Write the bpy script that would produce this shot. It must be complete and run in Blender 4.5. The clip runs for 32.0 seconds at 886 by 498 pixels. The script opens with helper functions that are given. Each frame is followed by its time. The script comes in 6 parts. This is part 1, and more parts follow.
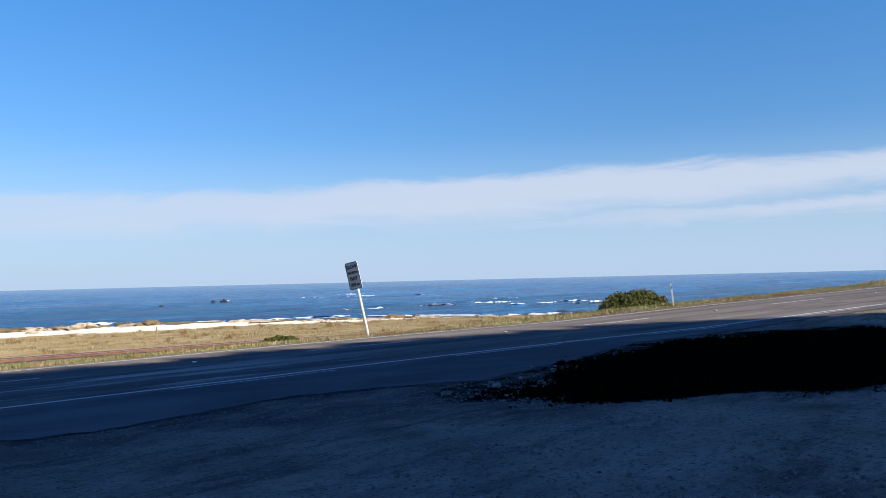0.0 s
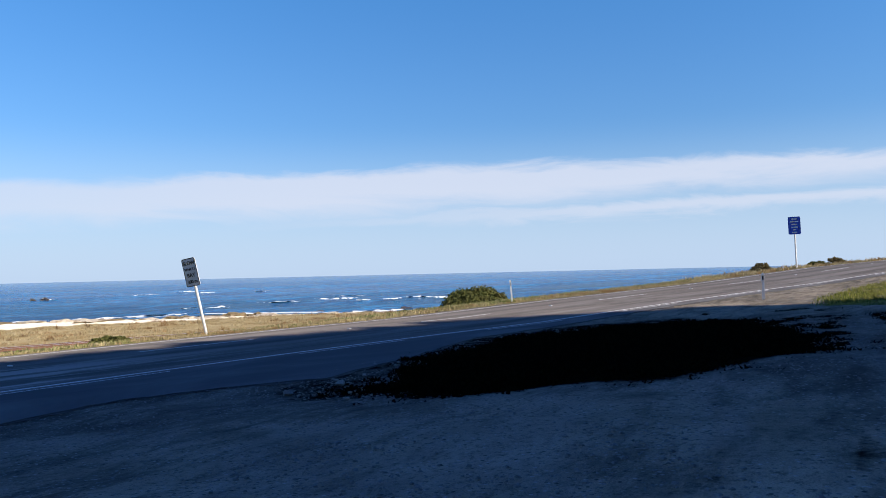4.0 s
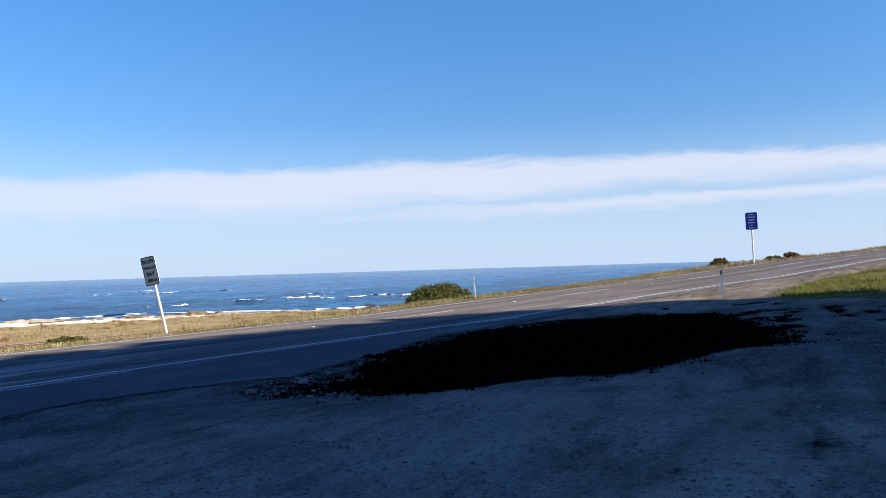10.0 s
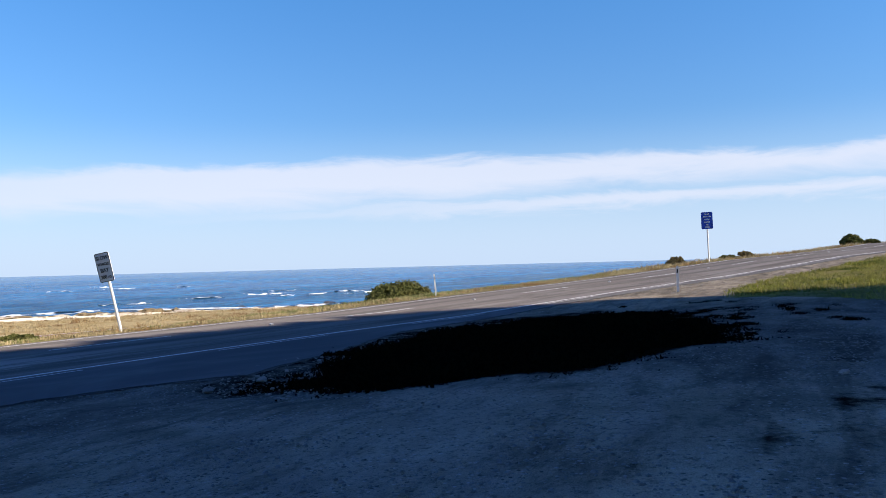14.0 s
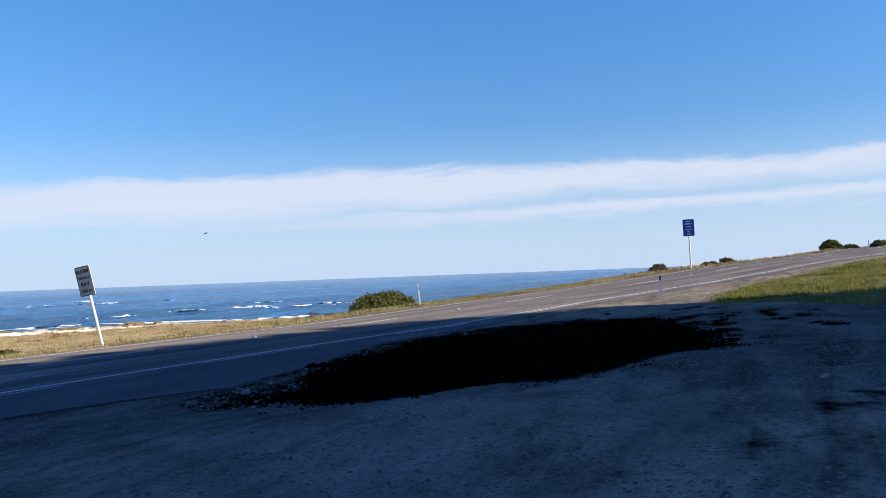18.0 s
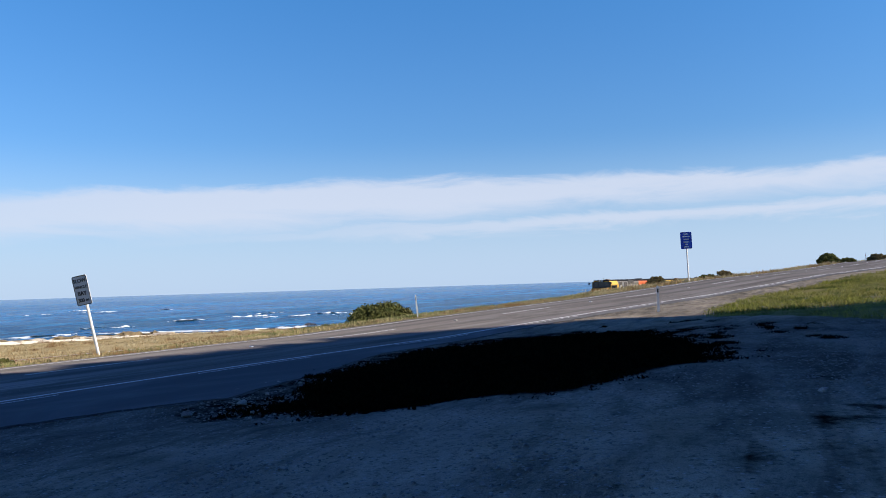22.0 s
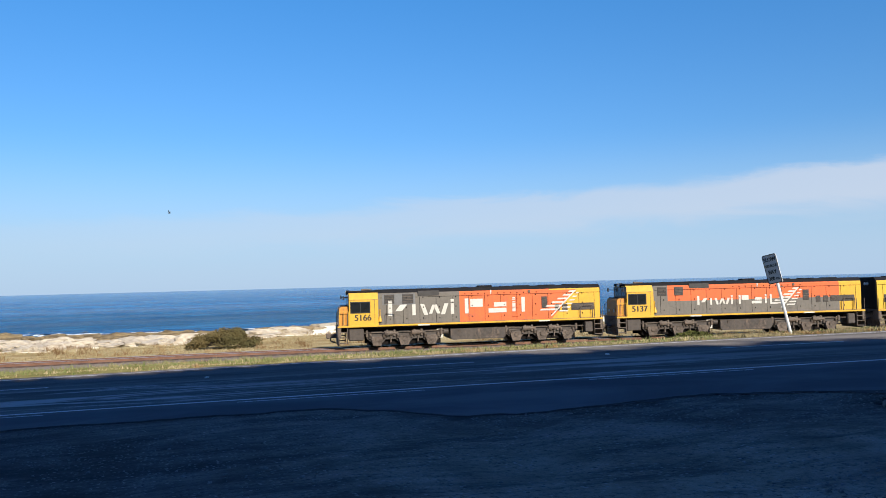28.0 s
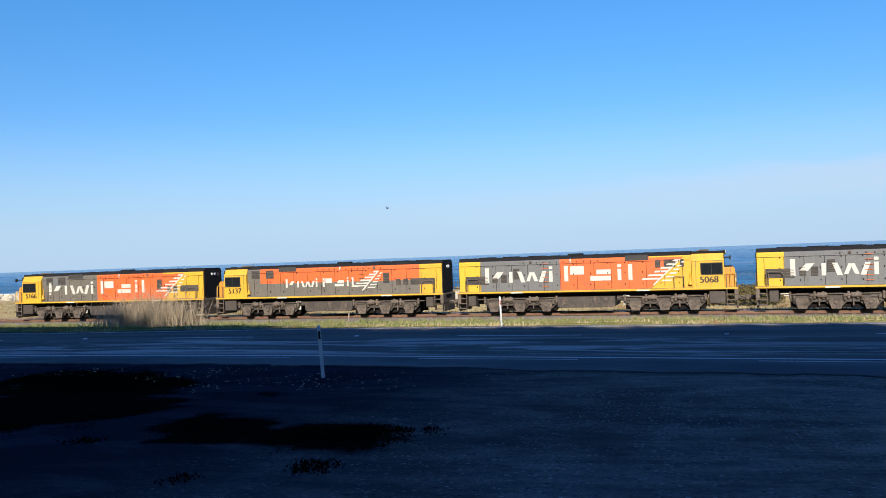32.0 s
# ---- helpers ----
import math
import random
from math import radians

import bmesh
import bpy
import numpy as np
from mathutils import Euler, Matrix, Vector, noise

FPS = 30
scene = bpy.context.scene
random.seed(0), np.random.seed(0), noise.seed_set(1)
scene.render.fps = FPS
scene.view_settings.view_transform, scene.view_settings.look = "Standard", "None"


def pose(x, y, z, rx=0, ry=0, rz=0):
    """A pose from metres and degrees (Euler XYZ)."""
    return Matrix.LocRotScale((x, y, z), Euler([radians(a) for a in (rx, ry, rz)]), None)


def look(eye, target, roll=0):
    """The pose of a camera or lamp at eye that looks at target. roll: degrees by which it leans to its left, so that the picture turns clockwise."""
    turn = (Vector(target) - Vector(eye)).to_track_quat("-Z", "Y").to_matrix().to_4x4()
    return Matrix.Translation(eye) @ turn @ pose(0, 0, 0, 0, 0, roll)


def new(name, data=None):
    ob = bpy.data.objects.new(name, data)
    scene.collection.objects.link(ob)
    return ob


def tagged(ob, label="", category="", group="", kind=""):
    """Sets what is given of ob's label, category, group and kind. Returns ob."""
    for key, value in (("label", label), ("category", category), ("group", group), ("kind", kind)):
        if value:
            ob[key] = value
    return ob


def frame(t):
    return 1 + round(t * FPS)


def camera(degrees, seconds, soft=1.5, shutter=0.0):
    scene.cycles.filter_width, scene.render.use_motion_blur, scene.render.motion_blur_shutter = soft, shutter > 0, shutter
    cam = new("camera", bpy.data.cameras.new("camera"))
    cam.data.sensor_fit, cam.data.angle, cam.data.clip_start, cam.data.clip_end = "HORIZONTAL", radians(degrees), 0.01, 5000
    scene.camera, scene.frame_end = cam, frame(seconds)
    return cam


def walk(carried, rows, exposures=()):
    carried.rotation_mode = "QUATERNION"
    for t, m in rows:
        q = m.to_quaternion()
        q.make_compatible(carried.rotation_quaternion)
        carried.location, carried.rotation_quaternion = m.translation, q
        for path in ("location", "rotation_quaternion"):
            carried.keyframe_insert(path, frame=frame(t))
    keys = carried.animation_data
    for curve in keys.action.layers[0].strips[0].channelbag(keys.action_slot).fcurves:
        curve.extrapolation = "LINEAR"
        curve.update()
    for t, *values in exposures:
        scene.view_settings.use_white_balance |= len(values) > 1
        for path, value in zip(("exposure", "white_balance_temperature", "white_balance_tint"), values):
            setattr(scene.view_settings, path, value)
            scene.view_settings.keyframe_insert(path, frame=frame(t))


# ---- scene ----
# ---------------------------------------------------------------- camera
FOV = 58.57
PATH = [
    (0, -48.00, 2.20, 1.36), (0.5, -50.67, 2.28, 1.41), (1, -52.79, 2.30, 1.36), (1.5, -54.47, 2.23, 1.34), (2, -56.12, 2.22, 1.23),
    (2.5, -57.46, 2.21, 1.10), (3, -58.24, 2.05, 1.14), (3.5, -58.78, 1.87, 1.23), (5.5, -60.16, 1.37, 1.58), (6, -60.35, 1.33, 1.66),
    (6.5, -60.80, 1.36, 1.62), (7, -61.09, 1.32, 1.67), (7.5, -61.36, 1.31, 1.71), (8, -61.57, 1.36, 1.73), (8.5, -61.63, 1.41, 1.78),
    (9, -61.61, 1.47, 1.80), (9.5, -61.65, 1.49, 1.72), (10, -61.88, 1.41, 1.70), (10.5, -62.12, 1.33, 1.56), (11, -62.48, 1.16, 1.46),
    (11.5, -62.94, 1.05, 1.31), (12, -63.42, 0.95, 1.33), (12.5, -63.87, 0.97, 1.35), (13, -64.27, 1.02, 1.37), (13.5, -64.58, 1.06, 1.42),
    (14, -64.75, 1.15, 1.48), (14.5, -64.86, 1.26, 1.52), (16.5, -65.40, 1.54, 2.15), (17, -65.62, 1.67, 2.20), (17.5, -65.73, 1.76, 2.18),
    (18, -65.92, 1.82, 2.13), (18.5, -66.03, 1.88, 2.05), (19, -66.09, 1.95, 2.02), (19.5, -66.20, 2.09, 2.07), (20, -66.39, 2.32, 2.12),
    (20.5, -66.41, 2.39, 2.10), (21, -66.37, 2.37, 2.09), (21.5, -66.34, 2.53, 1.97), (22, -66.09, 2.63, 1.80), (22.5, -65.69, 2.80, 1.66),
    (23, -64.48, 2.92, 1.57), (23.5, -60.90, 3.15, 1.51), (24, -57.17, 3.24, 1.52), (24.5, -53.57, 3.40, 1.68), (25, -49.44, 3.44, 1.77),
    (25.5, -44.16, 3.35, 2.05), (26, -38.26, 3.29, 2.00), (26.5, -33.28, 3.07, 1.96), (28.5, -10.65, 2.26, 1.33), (28.8, -5.04, 2.09, 1.32),
    (29, -2.91, 2.00, 1.33), (29.5, 1.02, 1.73, 1.50), (30, 5.01, 1.35, 1.68), (30.5, 11.33, 1.13, 2.17), (31, 13.62, 0.91, 2.12),
    (31.5, 15.18, 0.70, 2.10), (32, 17.31, 0.47, 2.13),
]
EXPO = 0.6
SKY_POWER = 0.055
SKY_LOW, SKY_HIGH = (0.95, 1.14, 1.48, 1), (0.62, 1.58, 2.25, 1)
SKY_ZENITH = (0.12, 0.43, 1.68, 1)
HAZE = (6.2, 8.35, 11.2, 1)
CLOUD = (8.05, 9.0, 10.7, 1)
ROAD_HEADS = [(-120, -3.0), (-25, -0.6), (-5, 7.3), (10, 10.0), (25, 17.1), (45, 22.6), (70, 18.5), (100, 13.4), (140, 9.9), (200, 5.0)]
ROAD_HEIGHTS = [(-200, -2.2), (-60, -2.2), (-25, -2.5), (-5, -2.27), (10, -2.04), (25, -1.77), (45, -0.95), (60, -0.15), (80, 0.45), (100, 1.2), (140, 1.75), (200, 3.0), (400, 4.0)]
TRACK_HEADS = [(-400, 2), (-120, -0.5), (-20, 0), (0, 3.6), (15, 7.8), (30, 11.9), (45, 15.7), (60, 19.7), (80, 23.5), (100, 22), (150, 12), (250, 6)]
SIGN_TURN, SIGN_LEAN = -84.0, 11.5

cam = camera(FOV, 32.0, soft=0.9)
walk(cam, [(t, pose(0, 0, 0, 90 + p, r, y)) for t, y, p, r in PATH],
     [(t, EXPO + e, k, g) for t, e, k, g in ((0, -0.06, 6500, 12), (3, 0.0, 6600, 13), (7, 0.13, 6750, 14), (9, 0.14, 6750, 14), (13, 0.22, 6800, 14.5), (17, 0.14, 6750, 14), (20, 0.06, 6650, 13),
                                             (23, -0.03, 6550, 12.5), (24, -0.07, 6500, 12), (25, -0.12, 6250, 7), (26, -0.13, 6450, 10.5), (29.5, -0.14, 6350, 8), (32, -0.06, 6350, 8))])

# ---------------------------------------------------------------- world and sun
SUN_TURN, SUN_RISE = 8.0, 30.0          # degrees right of straight behind, and above the horizon
to_sun = Vector((math.sin(radians(SUN_TURN)) * math.cos(radians(SUN_RISE)),
                 -math.cos(radians(SUN_TURN)) * math.cos(radians(SUN_RISE)), math.sin(radians(SUN_RISE))))
sun = new("sun", bpy.data.lights.new("sun", "SUN"))
sun.data.energy, sun.data.angle, sun.data.color = 5.0, radians(0.55), (1.0, 0.90, 0.76)
sun.matrix_world = look((0, 0, 60), Vector((0, 0, 60)) - to_sun)


class Nodes:
    """A small helper to write node trees as expressions."""

    def __init__(self, tree):
        self.tree = tree
        tree.nodes.clear()

    def node(self, kind, links=(), **props):
        n = self.tree.nodes.new(kind)
        for key, value in props.items():
            setattr(n, key, value)
        for key, value in dict(links).items():
            self.put(n.inputs[key], value)
        return n

    def put(self, socket, value):
        if isinstance(value, bpy.types.NodeSocket):
            self.tree.links.new(value, socket)
        elif value is not None:
            socket.default_value = value

    def math(self, op, a, b=0.0, c=0.0, clamp=False):
        n = self.node("ShaderNodeMath", {0: a, 1: b, 2: c}, operation=op, use_clamp=clamp)
        return n.outputs[0]

    def mix(self, fac, a, b, blend="MIX"):
        n = self.node("ShaderNodeMix", data_type="RGBA", blend_type=blend)
        self.put(n.inputs[0], fac)
        self.put(n.inputs[6], a if not isinstance(a, tuple) else (*a[:3], 1))
        self.put(n.inputs[7], b if not isinstance(b, tuple) else (*b[:3], 1))
        return n.outputs[2]

    def noise(self, vec, scale, detail=4.0, rough=0.55, warp=0.0):
        return self.node("ShaderNodeTexNoise", {"Vector": vec, "Scale": scale, "Detail": detail, "Roughness": rough, "Distortion": warp}).outputs["Fac"]

    def ramp(self, x, lo, hi, a=0.0, b=1.0, smooth=True):
        n = self.node("ShaderNodeMapRange", {0: x, 1: lo, 2: hi, 3: a, 4: b}, interpolation_type="SMOOTHSTEP" if smooth else "LINEAR")
        return n.outputs[0]

    def scaled(self, vec, s):
        return self.node("ShaderNodeMapping", {"Vector": vec, "Scale": s}).outputs[0]


world = bpy.data.worlds.new("world")
scene.world = world
world.use_nodes = True
W = Nodes(world.node_tree)
sky = W.node("ShaderNodeTexSky", sky_type="NISHITA", sun_disc=False, sun_elevation=radians(SUN_RISE),
             sun_rotation=radians(180 - SUN_TURN), altitude=0.0, air_density=1.0, dust_density=0.4, ozone_density=3.0)
way = W.node("ShaderNodeTexCoord").outputs["Generated"]
xyz = W.node("ShaderNodeSeparateXYZ", {0: way}).outputs
rise = W.math("MULTIPLY", W.math("ARCSINE", xyz[2]), 57.296)
turn = W.math("MULTIPLY", W.math("ARCTAN2", xyz[0], xyz[1]), 57.296)
flat = W.node("ShaderNodeCombineXYZ", {0: W.math("MULTIPLY", turn, 0.10), 1: W.math("MULTIPLY", rise, 0.45), 2: 0.0}).outputs[0]
curl = W.math("SUBTRACT", W.noise(flat, 1.3, 6.0, 0.62, 0.6), 0.5)
rag = W.math("ADD", rise, W.math("MULTIPLY", curl, 2.3))
top = W.math("MINIMUM", W.math("ADD", 5.35, W.math("MULTIPLY", turn, 0.044)), W.math("SUBTRACT", 9.2, W.math("MULTIPLY", turn, 0.019)))
low = W.math("MINIMUM", W.math("ADD", 2.7, W.math("MULTIPLY", turn, 0.038)), 5.7)
band = W.math("MULTIPLY", W.ramp(W.math("SUBTRACT", top, rag), -0.15, 0.9), W.ramp(W.math("SUBTRACT", rag, low), -1.0, 0.9))
band = W.math("MULTIPLY", band, W.math("MULTIPLY", W.ramp(turn, -30, 58, 0.06, 0.82), W.ramp(turn, 100, 150, 1.0, 0.3)))
top2 = W.math("ADD", 3.9, W.math("MULTIPLY", turn, 0.010))
band2 = W.math("MULTIPLY", W.ramp(W.math("SUBTRACT", top2, rag), -0.3, 0.35), W.ramp(W.math("SUBTRACT", rag, top2), -1.3, -0.5))
band2 = W.math("MULTIPLY", band2, W.math("MULTIPLY", W.ramp(turn, 35, 80, 0.0, 0.7), W.ramp(turn, 100, 150, 1.0, 0.2)))
cloud = W.math("MAXIMUM", band, band2)
tinted = W.mix(1.0, sky.outputs[0], W.mix(W.ramp(rise, 26.0, 60.0), W.mix(W.ramp(rise, 0.0, 24.0, smooth=False), SKY_LOW, SKY_HIGH), SKY_ZENITH), "MULTIPLY")
hazed = W.mix(W.math("MULTIPLY", W.ramp(rise, 0.0, 11.0, 0.85, 0.0), 1.0), tinted, HAZE)
painted = W.mix(cloud, hazed, CLOUD)
back = W.node("ShaderNodeBackground", {"Color": painted, "Strength": SKY_POWER})
W.node("ShaderNodeOutputWorld", {"Surface": back.outputs[0]})


# ---------------------------------------------------------------- materials
def material(name, colour, colour2=None, rough=0.8, metal=0.0, grain=30.0, blot=1.5, bump=0.2, bump_size=0.02, spread=1.0, coords="Object", dirt=None, dirt_scale=0.8, dirt_lo=0.55, spec=0.5, randomise=0.0, streak=None):
    m = bpy.data.materials.new(name)
    m.use_nodes = True
    n = Nodes(m.node_tree)
    vec = n.node("ShaderNodeTexCoord").outputs[coords]
    c2 = colour2 or tuple(c * 0.6 for c in colour)
    fine = n.noise(vec, grain, 6.0, 0.65)
    big = n.noise(vec, blot, 4.0, 0.6, 0.3)
    f = n.math("ADD", n.math("MULTIPLY", n.ramp(fine, 0.3, 0.7), 0.55), n.math("MULTIPLY", n.ramp(big, 0.3, 0.7), 0.45))
    f = n.math("MULTIPLY", f, spread)
    col = n.mix(f, colour, c2)
    if dirt:
        d = n.ramp(n.noise(vec, dirt_scale, 6.0, 0.7, 0.5), dirt_lo, dirt_lo + 0.18)
        col = n.mix(d, col, dirt)
    if streak:
        k = n.noise(n.scaled(vec, (5.0, 1.0, 0.45)), 1.0, 6.0, 0.7, 0.3)
        col = n.mix(n.ramp(k, 0.50, 0.72, 0.0, 0.55), col, streak)
        col = n.mix(n.ramp(n.noise(vec, 2.6, 5.0, 0.75), 0.56, 0.66, 0.0, 0.4), col, streak)
    if randomise:
        r = n.node("ShaderNodeObjectInfo").outputs["Random"]
        col = n.mix(1.0, col, n.node("ShaderNodeCombineColor", {0: n.ramp(r, 0, 1, 1 - randomise, 1 + randomise), 1: n.ramp(r, 0, 1, 1 - randomise, 1 + randomise), 2: n.ramp(r, 0, 1, 1 - randomise, 1 + randomise * 0.8)}).outputs[0], "MULTIPLY")
    bp = n.node("ShaderNodeBump", {"Strength": bump, "Distance": bump_size, "Height": fine})
    rg = n.ramp(big, 0.2, 0.8, max(0.02, rough - 0.08), min(1.0, rough + 0.1))
    bs = n.node("ShaderNodeBsdfPrincipled", {"Base Color": col, "Roughness": rg, "Metallic": metal, "Normal": bp.outputs[0], "Specular IOR Level": spec})
    n.node("ShaderNodeOutputMaterial", {"Surface": bs.outputs[0]})
    return m


def leaf_material(name, a, b, c, patch=None):
    """Blades and leaves: each island takes its own shade between three colours."""
    m = bpy.data.materials.new(name)
    m.use_nodes = True
    n = Nodes(m.node_tree)
    r = n.node("ShaderNodeNewGeometry").outputs["Random Per Island"]
    vec = n.node("ShaderNodeTexCoord").outputs["Object"]
    big = n.ramp(n.noise(vec, 0.35, 3.0), 0.35, 0.65)
    col = n.mix(n.ramp(r, 0.0, 1.0, smooth=False), a, b)
    col = n.mix(n.math("MULTIPLY", big, 0.6), col, c)
    if patch:
        col = n.mix(n.ramp(n.noise(vec, 0.55, 4.0, 0.65, 0.4), 0.52, 0.62, 0.0, 0.85), col, patch)
    d = n.node("ShaderNodeBsdfDiffuse", {"Color": col, "Roughness": 0.5})
    t = n.node("ShaderNodeBsdfTranslucent", {"Color": col})
    mx = n.node("ShaderNodeMixShader", {0: 0.2, 1: d.outputs[0], 2: t.outputs[0]})
    n.node("ShaderNodeOutputMaterial", {"Surface": mx.outputs[0]})
    return m


def ground_material():
    """Gravel lot, grass verge, dry grass flat and shingle, blended by where each lies."""
    m = bpy.data.materials.new("ground_mix")
    m.use_nodes = True
    n = Nodes(m.node_tree)
    vec = n.node("ShaderNodeTexCoord").outputs["Object"]
    att = lambda key: n.node("ShaderNodeAttribute", attribute_name=key).outputs["Fac"]
    edge = n.math("MULTIPLY", n.math("SUBTRACT", n.noise(vec, 1.1, 5.0, 0.65), 0.5), 0.9)
    pebble = n.node("ShaderNodeTexVoronoi", {"Vector": vec, "Scale": 16.0}).outputs
    small = n.node("ShaderNodeTexVoronoi", {"Vector": vec, "Scale": 45.0}).outputs
    tone = n.noise(vec, 0.55, 8.0, 0.7, 0.2)
    streak = n.noise(n.scaled(vec, (0.35, 1.0, 1.0)), 1.7, 8.0, 0.72, 0.2)
    fine = n.noise(vec, 60.0, 4.0, 0.7)
    g = n.mix(n.ramp(tone, 0.35, 0.68), (0.116, 0.104, 0.089), (0.275, 0.246, 0.208))
    g = n.mix(n.math("MULTIPLY", att("pale"), 0.9), g, n.mix(n.ramp(tone, 0.3, 0.7), (0.31, 0.26, 0.19), (0.55, 0.465, 0.345)))
    g = n.mix(n.ramp(streak, 0.44, 0.66, 0.0, 0.62), g, (0.060, 0.057, 0.050))
    sweep = n.noise(n.scaled(vec, (0.22, 0.8, 1.0)), 0.6, 4.0, 0.6, 1.4)
    g = n.mix(n.ramp(sweep, 0.52, 0.66, 0.0, 0.55), g, (0.07, 0.066, 0.058))
    g = n.mix(n.ramp(sweep, 0.46, 0.34, 0.0, 0.45), g, (0.36, 0.32, 0.27))
    stone = n.mix(n.node("ShaderNodeSeparateColor", {0: pebble[1]}).outputs[0], (0.03, 0.03, 0.03), (0.50, 0.48, 0.44))
    g = n.mix(n.math("MULTIPLY", n.ramp(pebble[0], 0.36, 0.24, 0.0, 0.8), n.ramp(n.noise(vec, 1.1, 4.0, 0.6), 0.36, 0.52)), g, stone)
    g = n.mix(n.ramp(fine, 0.35, 0.7, 0.0, 0.35), g, (0.10, 0.096, 0.083))
    grit = n.noise(vec, 11.0, 8.0, 0.8)
    g = n.mix(n.ramp(grit, 0.50, 0.64, 0.0, 0.6), g, (0.068, 0.065, 0.056))
    g = n.mix(n.math("MULTIPLY", n.ramp(grit, 0.42, 0.34, 0.0, 0.6), n.ramp(att("pale"), 0.0, 1.0, 0.35, 1.0)), g, (0.42, 0.37, 0.31))
    # dark soil towards the left end, with the shade's blue mixed into its colour
    soil_blotch = n.math("MULTIPLY", att("soil"), n.ramp(n.noise(n.scaled(vec, (0.6, 1.3, 1.0)), 0.9, 5.0, 0.65, 0.6), 0.62, 0.42))
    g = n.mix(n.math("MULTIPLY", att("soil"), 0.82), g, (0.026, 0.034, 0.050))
    g = n.mix(n.math("MULTIPLY", soil_blotch, 0.55), g, (0.014, 0.018, 0.026))
    # near-black plant bed and stains, plus shade painted beside the big mat
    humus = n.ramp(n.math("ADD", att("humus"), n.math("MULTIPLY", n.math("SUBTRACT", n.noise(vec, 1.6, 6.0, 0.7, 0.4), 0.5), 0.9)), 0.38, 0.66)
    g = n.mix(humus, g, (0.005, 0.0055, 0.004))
    gr = n.mix(n.ramp(n.noise(vec, 0.8, 5.0, 0.6), 0.35, 0.65), (0.15, 0.15, 0.05), (0.27, 0.235, 0.10))
    gr = n.mix(n.ramp(fine, 0.3, 0.7, 0.0, 0.5), gr, (0.06, 0.06, 0.025))
    dry = n.mix(n.ramp(n.noise(n.scaled(vec, (0.5, 1.2, 1.0)), 0.35, 5.0, 0.65), 0.35, 0.65), (0.25, 0.19, 0.095), (0.36, 0.30, 0.175))
    dry = n.mix(n.ramp(n.noise(vec, 6.0, 5.0, 0.7), 0.4, 0.75, 0.0, 0.6), dry, (0.13, 0.085, 0.035))
    sh = n.mix(n.ramp(n.noise(vec, 1.5, 6.0, 0.7), 0.3, 0.7), (0.86, 0.80, 0.66), (0.66, 0.57, 0.42))
    wet = n.mix(n.ramp(n.noise(vec, 0.7, 4.0), 0.3, 0.7), (0.06, 0.05, 0.04), (0.13, 0.11, 0.08))
    step = lambda key: n.ramp(n.math("ADD", att(key), edge), 0.4, 0.6)
    col = n.mix(step("verge"), g, gr)
    col = n.mix(step("dry"), col, dry)
    col = n.mix(step("shingle"), col, sh)
    col = n.mix(step("wet"), col, wet)
    h = n.math("ADD", n.math("MULTIPLY", n.ramp(pebble[0], 0.05, 0.4, 1.0, 0.0), 0.6), n.math("MULTIPLY", n.ramp(small[0], 0.05, 0.5, 1.0, 0.0), 0.4))
    h = n.math("ADD", h, n.math("MULTIPLY", tone, 1.5))
    bp = n.node("ShaderNodeBump", {"Strength": 0.7, "Distance": 0.03, "Height": h})
    bs = n.node("ShaderNodeBsdfDiffuse", {"Color": col, "Roughness": 0.6, "Normal": bp.outputs[0]})
    n.node("ShaderNodeOutputMaterial", {"Surface": bs.outputs[0]})
    return m


